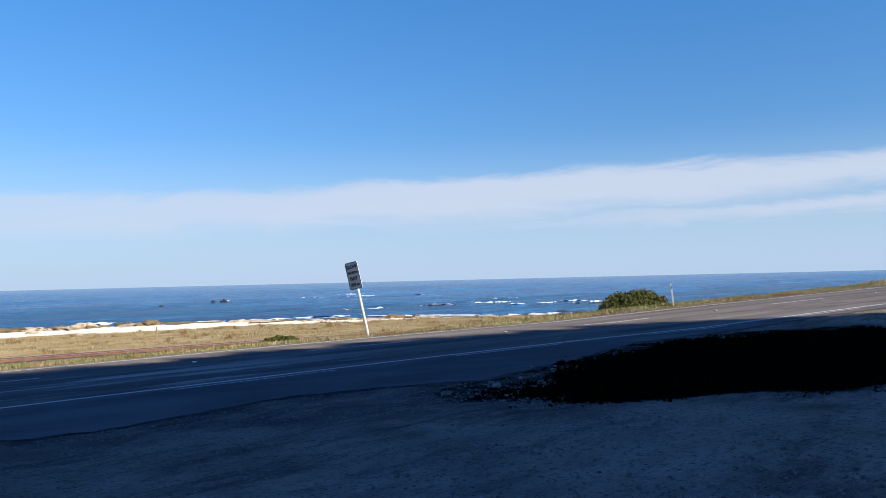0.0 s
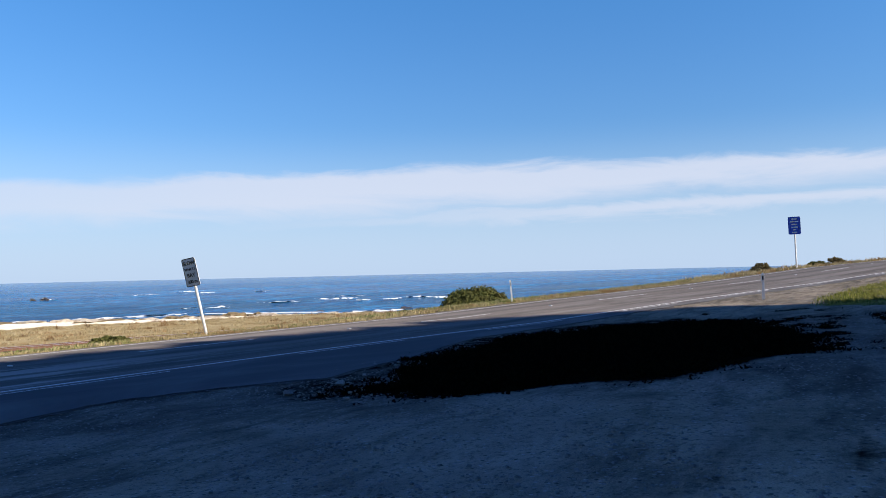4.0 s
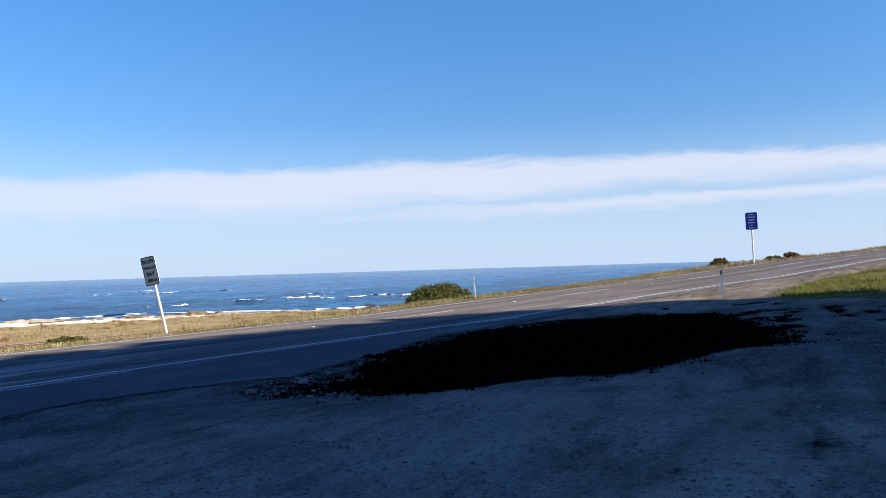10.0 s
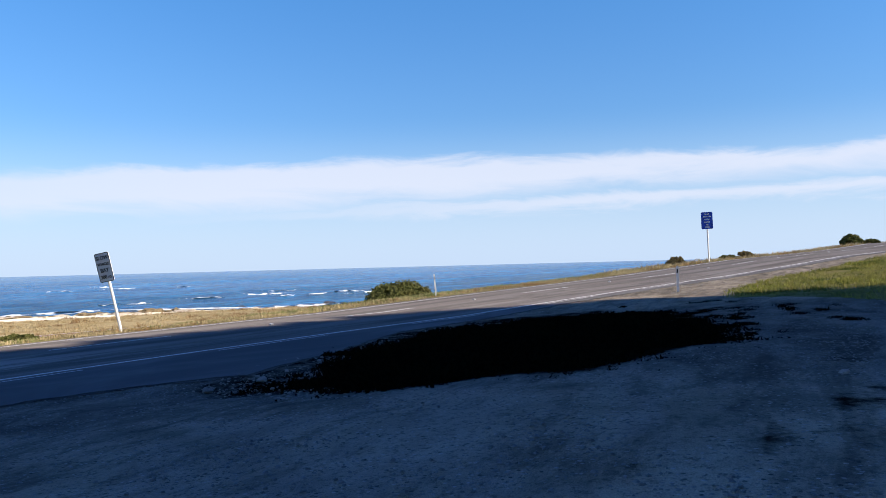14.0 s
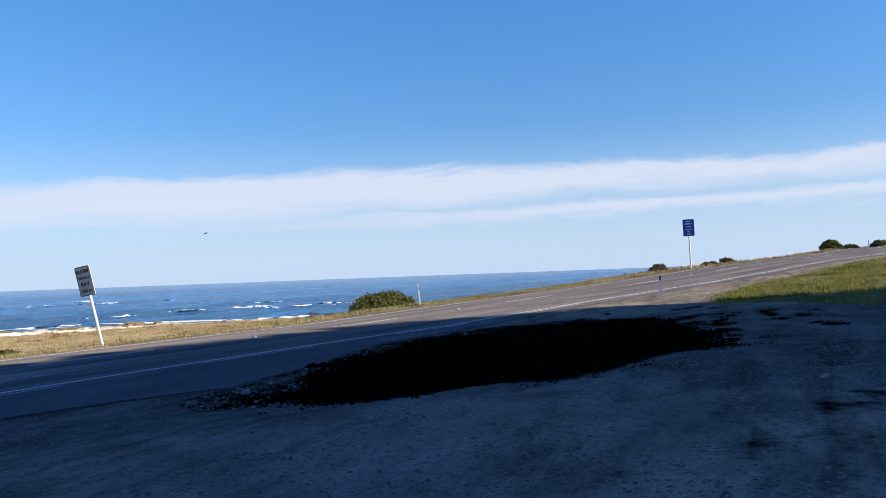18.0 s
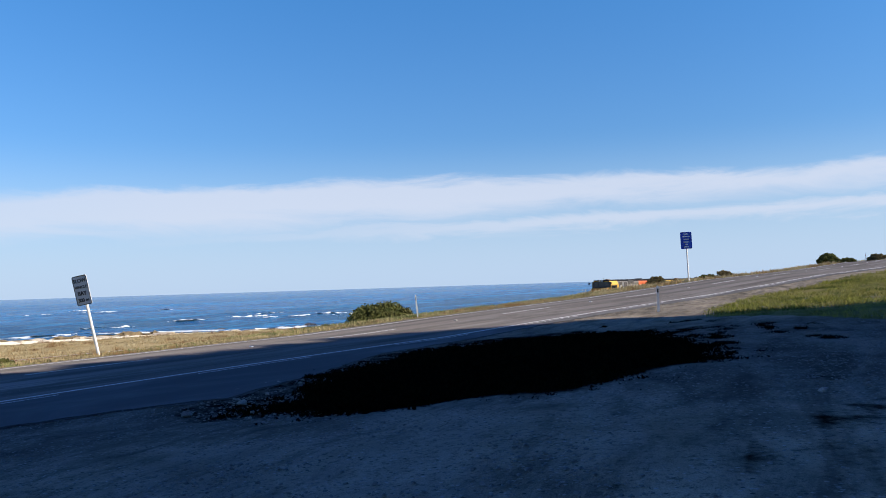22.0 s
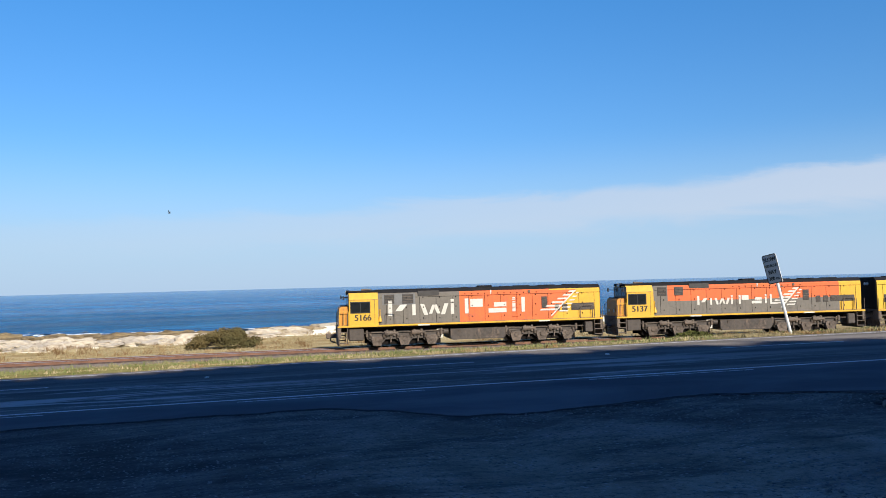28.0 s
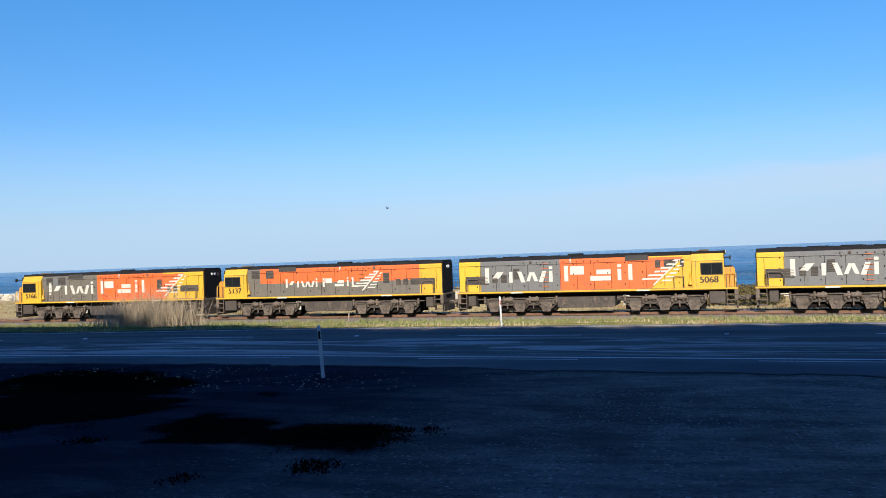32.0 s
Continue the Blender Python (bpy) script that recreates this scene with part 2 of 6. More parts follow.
def asphalt_material():
    m = bpy.data.materials.new("asphalt")
    m.use_nodes = True
    n = Nodes(m.node_tree)
    uv = n.node("ShaderNodeTexCoord").outputs["UV"]
    fine = n.noise(uv, 55.0, 5.0, 0.75)
    along = n.noise(n.scaled(uv, (0.10, 1.0, 1.0)), 1.6, 6.0, 0.7, 0.5)
    patch = n.noise(n.scaled(uv, (0.35, 0.8, 1.0)), 0.5, 5.0, 0.6, 0.8)
    d = n.node("ShaderNodeSeparateXYZ", {0: uv}).outputs[1]
    wheel = n.math("MULTIPLY", n.ramp(n.math("ABSOLUTE", n.math("SUBTRACT", n.math("PINGPONG", n.math("SUBTRACT", d, 2.1), 1.95), 0.95)), 0.15, 0.6, 1.0, 0.0), 1.0)
    col = n.mix(n.ramp(fine, 0.3, 0.72), (0.245, 0.222, 0.200), (0.112, 0.104, 0.098))
    col = n.mix(n.math("MULTIPLY", wheel, 0.40), col, (0.080, 0.075, 0.072))
    col = n.mix(n.ramp(along, 0.55, 0.70, 0.0, 0.40), col, (0.36, 0.34, 0.315))
    col = n.mix(n.ramp(patch, 0.48, 0.66, 0.0, 0.5), col, (0.21, 0.20, 0.19))
    smear = n.noise(n.scaled(uv, (0.16, 1.5, 1.0)), 0.8, 8.0, 0.72, 0.9)
    worn = n.math("MULTIPLY", n.ramp(smear, 0.49, 0.56), n.math("MULTIPLY", n.math("MULTIPLY", n.ramp(d, 0.1, 0.6), n.ramp(d, 3.9, 3.0)), n.ramp(n.node("ShaderNodeSeparateXYZ", {0: uv}).outputs[0], 17.0, 5.0, 0.10, 1.0)))
    col = n.mix(n.math("MULTIPLY", worn, 0.9), col, (0.47, 0.45, 0.425))
    col = n.mix(n.ramp(smear, 0.47, 0.38, 0.0, 0.5), col, (0.10, 0.095, 0.09))
    apron = n.ramp(d, -0.15, -0.25)
    ap = n.mix(n.ramp(patch, 0.35, 0.65), (0.185, 0.185, 0.188), (0.112, 0.113, 0.118))
    col = n.mix(n.math("MULTIPLY", apron, 0.8), col, ap)
    bp = n.node("ShaderNodeBump", {"Strength": 0.5, "Distance": 0.012, "Height": n.math("ADD", fine, n.math("MULTIPLY", along, 0.6))})
    bs = n.node("ShaderNodeBsdfDiffuse", {"Color": col, "Roughness": 0.5, "Normal": bp.outputs[0]})
    n.node("ShaderNodeOutputMaterial", {"Surface": bs.outputs[0]})
    return m


def sea_material():
    m = bpy.data.materials.new("sea_water")
    m.use_nodes = True
    n = Nodes(m.node_tree)
    vec = n.node("ShaderNodeTexCoord").outputs["Object"]
    shoal = n.node("ShaderNodeAttribute", attribute_name="shoal").outputs["Fac"]
    swell = n.noise(n.scaled(vec, (0.25, 1.0, 1.0)), 0.045, 4.0, 0.6, 0.6)
    chop = n.noise(n.scaled(vec, (0.45, 1.0, 1.0)), 0.5, 6.0, 0.65, 0.4)
    ripple = n.noise(n.scaled(vec, (0.6, 1.0, 1.0)), 2.2, 4.0, 0.6)
    bands = n.noise(n.scaled(vec, (0.10, 1.0, 1.0)), 0.020, 6.0, 0.7, 0.6)
    deep = n.mix(n.ramp(bands, 0.42, 0.60), (0.007, 0.12, 0.31), (0.026, 0.25, 0.51))
    for size, stretch, dark, light in ((0.0035, 0.10, 0.5, 0.35), (0.012, 0.14, 0.5, 0.35), (0.04, 0.18, 0.5, 0.35), (0.13, 0.25, 0.7, 0.45), (0.42, 0.35, 0.7, 0.45)):
        rows = n.noise(n.scaled(vec, (stretch, 1.0, 1.0)), size, 3.0, 0.6, 0.4)
        deep = n.mix(n.ramp(rows, 0.48, 0.60, 0.0, dark), deep, (0.003, 0.045, 0.15))
        deep = n.mix(n.ramp(rows, 0.45, 0.36, 0.0, light), deep, (0.05, 0.30, 0.58))
    col = n.mix(n.math("MULTIPLY", shoal, n.ramp(swell, 0.35, 0.6, 0.25, 0.8)), deep, (0.004, 0.062, 0.135))
    h = n.math("ADD", n.math("MULTIPLY", swell, 5.0), n.math("ADD", n.math("MULTIPLY", chop, 1.1), n.math("MULTIPLY", ripple, 0.18)))
    slick = n.ramp(bands, 0.40, 0.62, 0.45, 1.0)
    calm = n.node("ShaderNodeAttribute", attribute_name="offing").outputs["Fac"]
    rough = n.math("MULTIPLY", slick, n.ramp(calm, 0.2, 1.0, 1.0, 0.42, smooth=False))
    bp = n.node("ShaderNodeBump", {"Strength": rough, "Distance": 0.55, "Height": h})
    body = n.node("ShaderNodeBsdfDiffuse", {"Color": col, "Normal": bp.outputs[0]})
    shine = n.node("ShaderNodeBsdfGlossy", {"Color": (1, 1, 1, 1), "Roughness": 0.12, "Normal": bp.outputs[0]})
    gloss = n.math("MULTIPLY", n.node("ShaderNodeFresnel", {"IOR": 1.33, "Normal": bp.outputs[0]}).outputs[0], n.ramp(calm, 0.1, 1.0, 0.46, 0.66, smooth=False))
    bs = n.node("ShaderNodeMixShader", {0: gloss, 1: body.outputs[0], 2: shine.outputs[0]})
    n.node("ShaderNodeOutputMaterial", {"Surface": bs.outputs[0]})
    return m


M = {
    "ground": ground_material(), "asphalt": asphalt_material(), "sea": sea_material(),
    "line": material("road_paint", (0.80, 0.80, 0.78), (0.60, 0.60, 0.58), 0.7, grain=14, blot=3, dirt=(0.22, 0.22, 0.21), dirt_scale=6, dirt_lo=0.57),
    # crumbled seal, darkened to carry the shade of the edge step
    "crumble_shade": material("shaded_crumbled_bitumen", (0.065, 0.063, 0.062), (0.11, 0.107, 0.104), 0.95, grain=25, blot=3, bump=0.8, bump_size=0.03, spec=0.1),
    "grass": leaf_material("grass_blades", (0.16, 0.205, 0.065), (0.37, 0.34, 0.16), (0.26, 0.25, 0.11), (0.12, 0.16, 0.05)),
    "lush": leaf_material("lush_grass_blades", (0.15, 0.19, 0.035), (0.38, 0.36, 0.09), (0.31, 0.27, 0.11), (0.07, 0.10, 0.022)),
    "straw": leaf_material("dry_grass_blades", (0.40, 0.33, 0.18), (0.56, 0.47, 0.28), (0.30, 0.24, 0.125), (0.31, 0.19, 0.09)),
    "brown": leaf_material("dead_tussock_blades", (0.22, 0.13, 0.06), (0.34, 0.22, 0.11), (0.15, 0.085, 0.04)),
    "reed": leaf_material("reed_stalks", (0.52, 0.43, 0.31), (0.36, 0.28, 0.19), (0.44, 0.36, 0.25)),
    "leaf": leaf_material("bush_leaves", (0.065, 0.085, 0.026), (0.15, 0.15, 0.05), (0.11, 0.095, 0.04)),
    "brownleaf": leaf_material("brown_bush_leaves", (0.14, 0.11, 0.05), (0.20, 0.15, 0.07), (0.10, 0.10, 0.045)),
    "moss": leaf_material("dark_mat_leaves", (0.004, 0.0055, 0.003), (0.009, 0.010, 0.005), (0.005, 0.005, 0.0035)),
    "bark": material("bark", (0.12, 0.085, 0.06), (0.05, 0.038, 0.028), 0.9, bump=0.6),
    "lime": material("pale_limestone", (0.64, 0.57, 0.45), (0.36, 0.29, 0.20), 0.95, grain=5, blot=1.2, bump=1.0, bump_size=0.16, dirt=(0.17, 0.13, 0.08), dirt_scale=1.7, dirt_lo=0.53, spec=0.1),
    "ochre": material("ochre_rock", (0.31, 0.235, 0.13), (0.10, 0.075, 0.045), 0.95, grain=4, blot=1.0, bump=1.0, bump_size=0.2, dirt=(0.035, 0.028, 0.02), dirt_scale=1.8, dirt_lo=0.52, spec=0.1),
    "tan": material("tan_rock", (0.46, 0.37, 0.24), (0.27, 0.205, 0.125), 0.95, grain=4, blot=1.0, bump=1.0, bump_size=0.15, dirt=(0.12, 0.09, 0.06), dirt_scale=1.6, dirt_lo=0.56, spec=0.1),
    "darkrock": material("wet_dark_rock", (0.06, 0.05, 0.042), (0.03, 0.026, 0.022), 0.45, grain=6, bump=0.6, bump_size=0.05),
    "stone": material("loose_stone", (0.38, 0.36, 0.33), (0.12, 0.115, 0.105), 0.9, grain=25, blot=4, bump=0.4, randomise=0.35),
    "ballast": material("track_ballast", (0.22, 0.19, 0.165), (0.11, 0.09, 0.075), 0.95, grain=18, blot=1.0, bump=0.9, bump_size=0.05),
    "stain": material("rust_stained_ballast", (0.095, 0.058, 0.044), (0.05, 0.033, 0.026), 0.95, grain=18, blot=1.0, bump=0.9, bump_size=0.05),
    # near black: the shade under the locomotive is put into this colour
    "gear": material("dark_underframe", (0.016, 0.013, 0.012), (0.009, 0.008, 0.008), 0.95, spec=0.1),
    "rail": material("rusty_rail", (0.20, 0.10, 0.06), (0.11, 0.055, 0.035), 0.75, metal=0.3, grain=30),
    "railtop": material("worn_rail_head", (0.75, 0.70, 0.66), (0.6, 0.55, 0.5), 0.35, metal=0.6, grain=30),
    "sleeper": material("rust_brown_sleeper", (0.13, 0.095, 0.075), (0.07, 0.05, 0.04), 0.9),
    "foam": material("sea_foam", (0.85, 0.87, 0.88), (0.62, 0.70, 0.74), 0.9, grain=1.2, blot=0.3, bump=0.5, bump_size=0.1),
    "white": material("white_paint", (0.78, 0.78, 0.76), (0.60, 0.60, 0.57), 0.45, grain=12, bump=0.05, dirt=(0.42, 0.40, 0.35), dirt_scale=3, dirt_lo=0.62),
    "signface": material("white_sign_sheeting", (0.66, 0.66, 0.66), (0.58, 0.58, 0.58), 0.5, grain=10, bump=0.03),
    "signback": material("sign_aluminium", (0.35, 0.35, 0.35), (0.27, 0.27, 0.27), 0.5, metal=0.6),
    "black": material("black_paint", (0.012, 0.012, 0.013), (0.02, 0.02, 0.02), 0.5),
    "blue": material("blue_sign_sheeting", (0.012, 0.06, 0.42), (0.02, 0.08, 0.46), 0.45, grain=8, bump=0.03),
    "redref": material("red_reflector", (0.35, 0.03, 0.02), (0.25, 0.02, 0.015), 0.3),
    "timber": material("grey_timber", (0.30, 0.25, 0.19), (0.17, 0.135, 0.10), 0.9, grain=20, bump=0.5),
    "orange": material("weathered_orange_paint", (0.71, 0.135, 0.026), (0.60, 0.11, 0.028), 0.55, grain=7, blot=0.9, bump=0.05, dirt=(0.36, 0.10, 0.045), dirt_scale=1.1, dirt_lo=0.56, streak=(0.30, 0.085, 0.035)),
    "yellow": material("weathered_yellow_paint", (0.66, 0.375, 0.022), (0.57, 0.31, 0.025), 0.58, grain=7, blot=0.9, bump=0.05, dirt=(0.40, 0.24, 0.05), dirt_scale=1.2, dirt_lo=0.60, streak=(0.33, 0.20, 0.05)),
    "nose": material("faded_orange_yellow_paint", (0.60, 0.26, 0.03), (0.50, 0.205, 0.03), 0.58, grain=7, blot=0.9, bump=0.05, dirt=(0.34, 0.16, 0.045), dirt_scale=1.3, dirt_lo=0.58),
    "brightyellow": material("fresh_yellow_paint", (0.66, 0.42, 0.022), (0.59, 0.37, 0.025), 0.58, grain=7, blot=0.9, bump=0.05, dirt=(0.42, 0.30, 0.06), dirt_scale=1.3, dirt_lo=0.64, streak=(0.40, 0.27, 0.05)),
    "grey": material("brown_grey_paint", (0.165, 0.145, 0.12), (0.12, 0.105, 0.088), 0.5, grain=6, blot=0.8, bump=0.05, dirt=(0.09, 0.075, 0.06), dirt_scale=1.0, dirt_lo=0.56, streak=(0.075, 0.065, 0.055)),
    "coolgrey": material("cool_grey_paint", (0.165, 0.165, 0.165), (0.125, 0.122, 0.12), 0.5, grain=6, blot=0.8, bump=0.05, dirt=(0.095, 0.085, 0.075), dirt_scale=1.0, dirt_lo=0.58, streak=(0.09, 0.085, 0.08)),
    "letter": material("white_livery_paint", (0.62, 0.595, 0.53), (0.50, 0.47, 0.42), 0.45, grain=8, bump=0.03, dirt=(0.42, 0.38, 0.33), dirt_scale=2.0, dirt_lo=0.63),
    "sooty": material("sooty_roof", (0.012, 0.012, 0.014), (0.022, 0.021, 0.022), 0.85, grain=6, bump=0.2, spec=0.1),
    "grime": material("grimy_running_gear", (0.19, 0.145, 0.112), (0.036, 0.028, 0.023), 0.8, grain=9, blot=1.5, bump=0.4, dirt=(0.15, 0.10, 0.07), dirt_scale=2.0),
    "tank": material("grimy_tank", (0.085, 0.066, 0.053), (0.034, 0.027, 0.023), 0.65, grain=6, blot=1.0, bump=0.15, dirt=(0.17, 0.12, 0.09), dirt_scale=1.0),
    "grille": material("dark_grille", (0.05, 0.045, 0.042), (0.03, 0.028, 0.026), 0.7, grain=40),
    "steel": material("wheel_steel", (0.06, 0.048, 0.042), (0.03, 0.025, 0.022), 0.7, metal=0.2),
    "lamp": material("headlight_glass", (0.80, 0.80, 0.75), (0.7, 0.7, 0.66), 0.12, bump=0.0),
    "glass": material("dark_cab_glass", (0.010, 0.012, 0.014), (0.016, 0.018, 0.02), 0.06, grain=3, bump=0.0),
    "gull": material("gull_feathers", (0.10, 0.10, 0.11), (0.05, 0.05, 0.055), 0.8),
    "hill": material("hill_scrub", (0.075, 0.08, 0.03), (0.04, 0.045, 0.02), 0.95, grain=0.6, blot=0.06, bump=0.5, bump_size=0.5),
}


# ---------------------------------------------------------------- mesh helpers
class Shape:
    """Collects vertices and faces of one mesh."""

    def __init__(self):
        self.v, self.f = [], []

    def add(self, verts, faces):
        o = len(self.v)
        self.v += [tuple(p) for p in verts]
        self.f += [tuple(i + o for i in q) for q in faces]
        return self

    def box(self, x0, x1, y0, y1, z0, z1, c=0.02):
        """A box with chamfered edges."""
        c = min(c, (x1 - x0) * 0.3, (y1 - y0) * 0.3, (z1 - z0) * 0.3)
        lo, hi = (x0, y0, z0), (x1, y1, z1)
        vs, idx = [], {}
        for sx in (0, 1):
            for sy in (0, 1):
                for sz in (0, 1):
                    s = (sx, sy, sz)
                    for a in range(3):
                        p = [hi[k] - c if s[k] else lo[k] + c for k in range(3)]
                        p[a] = hi[a] if s[a] else lo[a]
                        idx[s, a] = len(vs)
                        vs.append(p)
        fs = []
        for a in range(3):
            b, d = (a + 1) % 3, (a + 2) % 3
            for v in (0, 1):
                q = []
                for u, w in ((0, 0), (1, 0), (1, 1), (0, 1)):
                    s = [0, 0, 0]
                    s[a], s[b], s[d] = v, u, w
                    q.append(idx[tuple(s), a])
                fs.append(q if v else q[::-1])
            for u in (0, 1):
                for w in (0, 1):
                    s0, s1 = [0, 0, 0], [0, 0, 0]
                    s0[b] = s1[b] = u
                    s0[d] = s1[d] = w
                    s1[a] = 1
                    s0, s1 = tuple(s0), tuple(s1)
                    q = [idx[s0, b], idx[s1, b], idx[s1, d], idx[s0, d]]
                    fs.append(q if u != w else q[::-1])
        for s in [(i, j, k) for i in (0, 1) for j in (0, 1) for k in (0, 1)]:
            q = [idx[s, 0], idx[s, 1], idx[s, 2]]
            fs.append(q if sum(s) % 2 else q[::-1])
        return self.add(vs, fs)

    def prism(self, outline, y0, y1):
        """An outline in x, z (counter-clockwise seen from -y) drawn out from y0 to y1."""
        n = len(outline)
        vs = [(x, y0, z) for x, z in outline] + [(x, y1, z) for x, z in outline]
        fs = [tuple(range(n)), tuple(range(2 * n - 1, n - 1, -1))]
        fs += [(i, i + n, (i + 1) % n + n, (i + 1) % n) for i in range(n)]
        return self.add(vs, fs)

    def tube(self, a, b, r, n=8, r2=None):
        a, b = Vector(a), Vector(b)
        r2 = r if r2 is None else r2
        q = (b - a).to_track_quat("Z", "Y")
        ring = [Vector((math.cos(2 * math.pi * i / n), math.sin(2 * math.pi * i / n), 0)) for i in range(n)]
        vs = [a + q @ (p * r) for p in ring] + [b + q @ (p * r2) for p in ring]
        fs = [(i, (i + 1) % n, (i + 1) % n + n, i + n) for i in range(n)] + [tuple(range(n - 1, -1, -1)), tuple(range(n, 2 * n))]
        return self.add(vs, fs)

    def rod(self, points, r, n=6):
        for a, b in zip(points, points[1:]):
            self.tube(a, b, r, n)
        return self

    def mesh(self, name, smooth=False):
        me = bpy.data.meshes.new(name)
        me.from_pydata(self.v, [], self.f)
        me.update()
        if smooth:
            me.polygons.foreach_set("use_smooth", [True] * len(me.polygons))
        return me


def part(name, shape, mat, parent=None, label="", at=None, smooth=False):
    me = shape.mesh(name, smooth) if isinstance(shape, Shape) else shape
    if not me.materials:
        me.materials.append(mat)
    ob = new(name, me)
    if parent is not None:
        ob.parent = parent
    if at is not None:
        ob.matrix_basis = at
    if label:
        tagged(ob, label)
    return ob


def thing(name, label, category, at=None, group="", kind=""):
    ob = tagged(new(name), label, category, group, kind)
    if at is not None:
        ob.matrix_basis = at
    return ob


def rock_shape(rng, sx, sy, sz, rough=0.35, level=2, flat=0.25, crag=0.0):
    bm = bmesh.new()
    bmesh.ops.create_icosphere(bm, subdivisions=level, radius=1.0)
    off = Vector((rng.uniform(-50, 50), rng.uniform(-50, 50), rng.uniform(-50, 50)))
    for v in bm.verts:
        d = v.co.normalized()
        k = 1 + rough * (noise.noise(d * 1.1 + off) + 0.6 * noise.noise(d * 2.7 + off) + 0.3 * noise.noise(d * 6 + off))
        k += crag * (abs(noise.noise(d * 2.1 - off)) - 0.3) + crag * 0.6 * (abs(noise.noise(d * 4.7 + off)) - 0.3)
        p = d * k
        p.z = max(p.z, -flat)
        p.z = min(p.z, 0.95 + 0.45 * noise.noise(d * 1.7 - off))
        v.co = Vector((p.x * sx, p.y * sy, p.z * sz))
    me = bpy.data.meshes.new("rock")
    bm.to_mesh(me)
    bm.free()
    return me


# ---------------------------------------------------------------- lie of the land
STEP = 1.0
SS = np.arange(-420.0, 620.0, STEP)


def course(heads, x0, y0):
    """A line on the plan from headings (degrees to the right of +x) along its length; it passes x0, y0 at 0."""
    th = np.radians(np.interp(SS, [k for k, _ in heads], [h for _, h in heads]))
    ker = np.ones(9) / 9
    th = np.convolve(np.pad(th, 4, mode="edge"), ker, "valid")
    x, y = np.cumsum(np.cos(th)) * STEP, -np.cumsum(np.sin(th)) * STEP
    i = int(np.searchsorted(SS, 0))
    return np.stack([x - x[i] + x0, y - y[i] + y0, th], 1)


ROAD = course(ROAD_HEADS, 0.0, 16.0)
TRACK = course(TRACK_HEADS, 0.0, 49.35)
RAIL_TOP = -3.82
SEA_Z = -6.0


def rail_rise(s):
    """How far the track has climbed above its level beside the lot."""
    return np.interp(s, [48, 64, 80, 95, 120, 200], [0.0, 0.18, 0.42, 0.38, 0.2, 0.0])


def along(line, s, d=0.0):
    """x, y and heading at s metres along a line, d metres to its sea side."""
    x, y, th = (np.interp(s, SS, line[:, k]) for k in range(3))
    return x + math.sin(th) * d, y + math.cos(th) * d, th


def nearest(line, x, y):
    """s and signed offset of points from a line."""
    x, y = np.atleast_1d(x).astype(float), np.atleast_1d(y).astype(float)
    s, d = np.empty(len(x)), np.empty(len(x))
    for i in range(0, len(x), 4000):
        a, b = x[i:i + 4000, None], y[i:i + 4000, None]
        r = (a - line[None, ::2, 0]) ** 2 + (b - line[None, ::2, 1]) ** 2
        k = r.argmin(1) * 2
        th = line[k, 2]
        dx, dy = x[i:i + 4000] - line[k, 0], y[i:i + 4000] - line[k, 1]
        s[i:i + 4000] = SS[k] + dx * np.cos(th) - dy * np.sin(th)
        d[i:i + 4000] = dx * np.sin(th) + dy * np.cos(th)
    return s, d


def road_z(s):
    return np.interp(s, [k for k, _ in ROAD_HEIGHTS], [h for _, h in ROAD_HEIGHTS])


def smooth(u):
    u = np.clip(u, 0, 1)
    return u * u * (3 - 2 * u)


def crown(d):
    """Height of the road over its near edge line."""
    return np.interp(d, [-4, 0, 4, 7.9, 8.4], [0.02, 0.0, 0.035, -0.085, -0.11])


def shore_in(s):
    return np.interp(s, [-120, -90, -60, -30, -10, 2, 15, 40, 62, 75, 110], [46, 44, 35, 21, 12.5, 14, 23, 28, 27, 18, 14])


def shore_out(s):
    return np.interp(s, [-140, -100, -60, -35, -15, 0, 20, 50, 66, 80, 130], [125, 118, 98, 84, 68, 61, 69, 70, 66, 48, 36])


def grass_end(s):
    """Offset from the track at which the dry grass gives way to pale shingle."""
    return np.interp(s, [-120, -90, -60, -41, -27, -16, 0, 10, 18, 29, 37, 48, 62, 75, 110], [47, 46, 40, 31, 25, 23, 28, 36, 43, 45, 37, 31, 32, 25, 18])


def apron(s):
    return np.interp(s, [-40, -5, -2.6, 2.7, 3.1, 4.2, 4.9, 6.3, 7.4, 9.2, 10.2, 11.6, 12.8, 16, 20, 30], [1.5, 1.5, 1.78, 1.78, 1.98, 2.85, 3.7, 3.65, 3.45, 3.05, 3.3, 3.65, 4.3, 3.4, 1.8, 0.95])


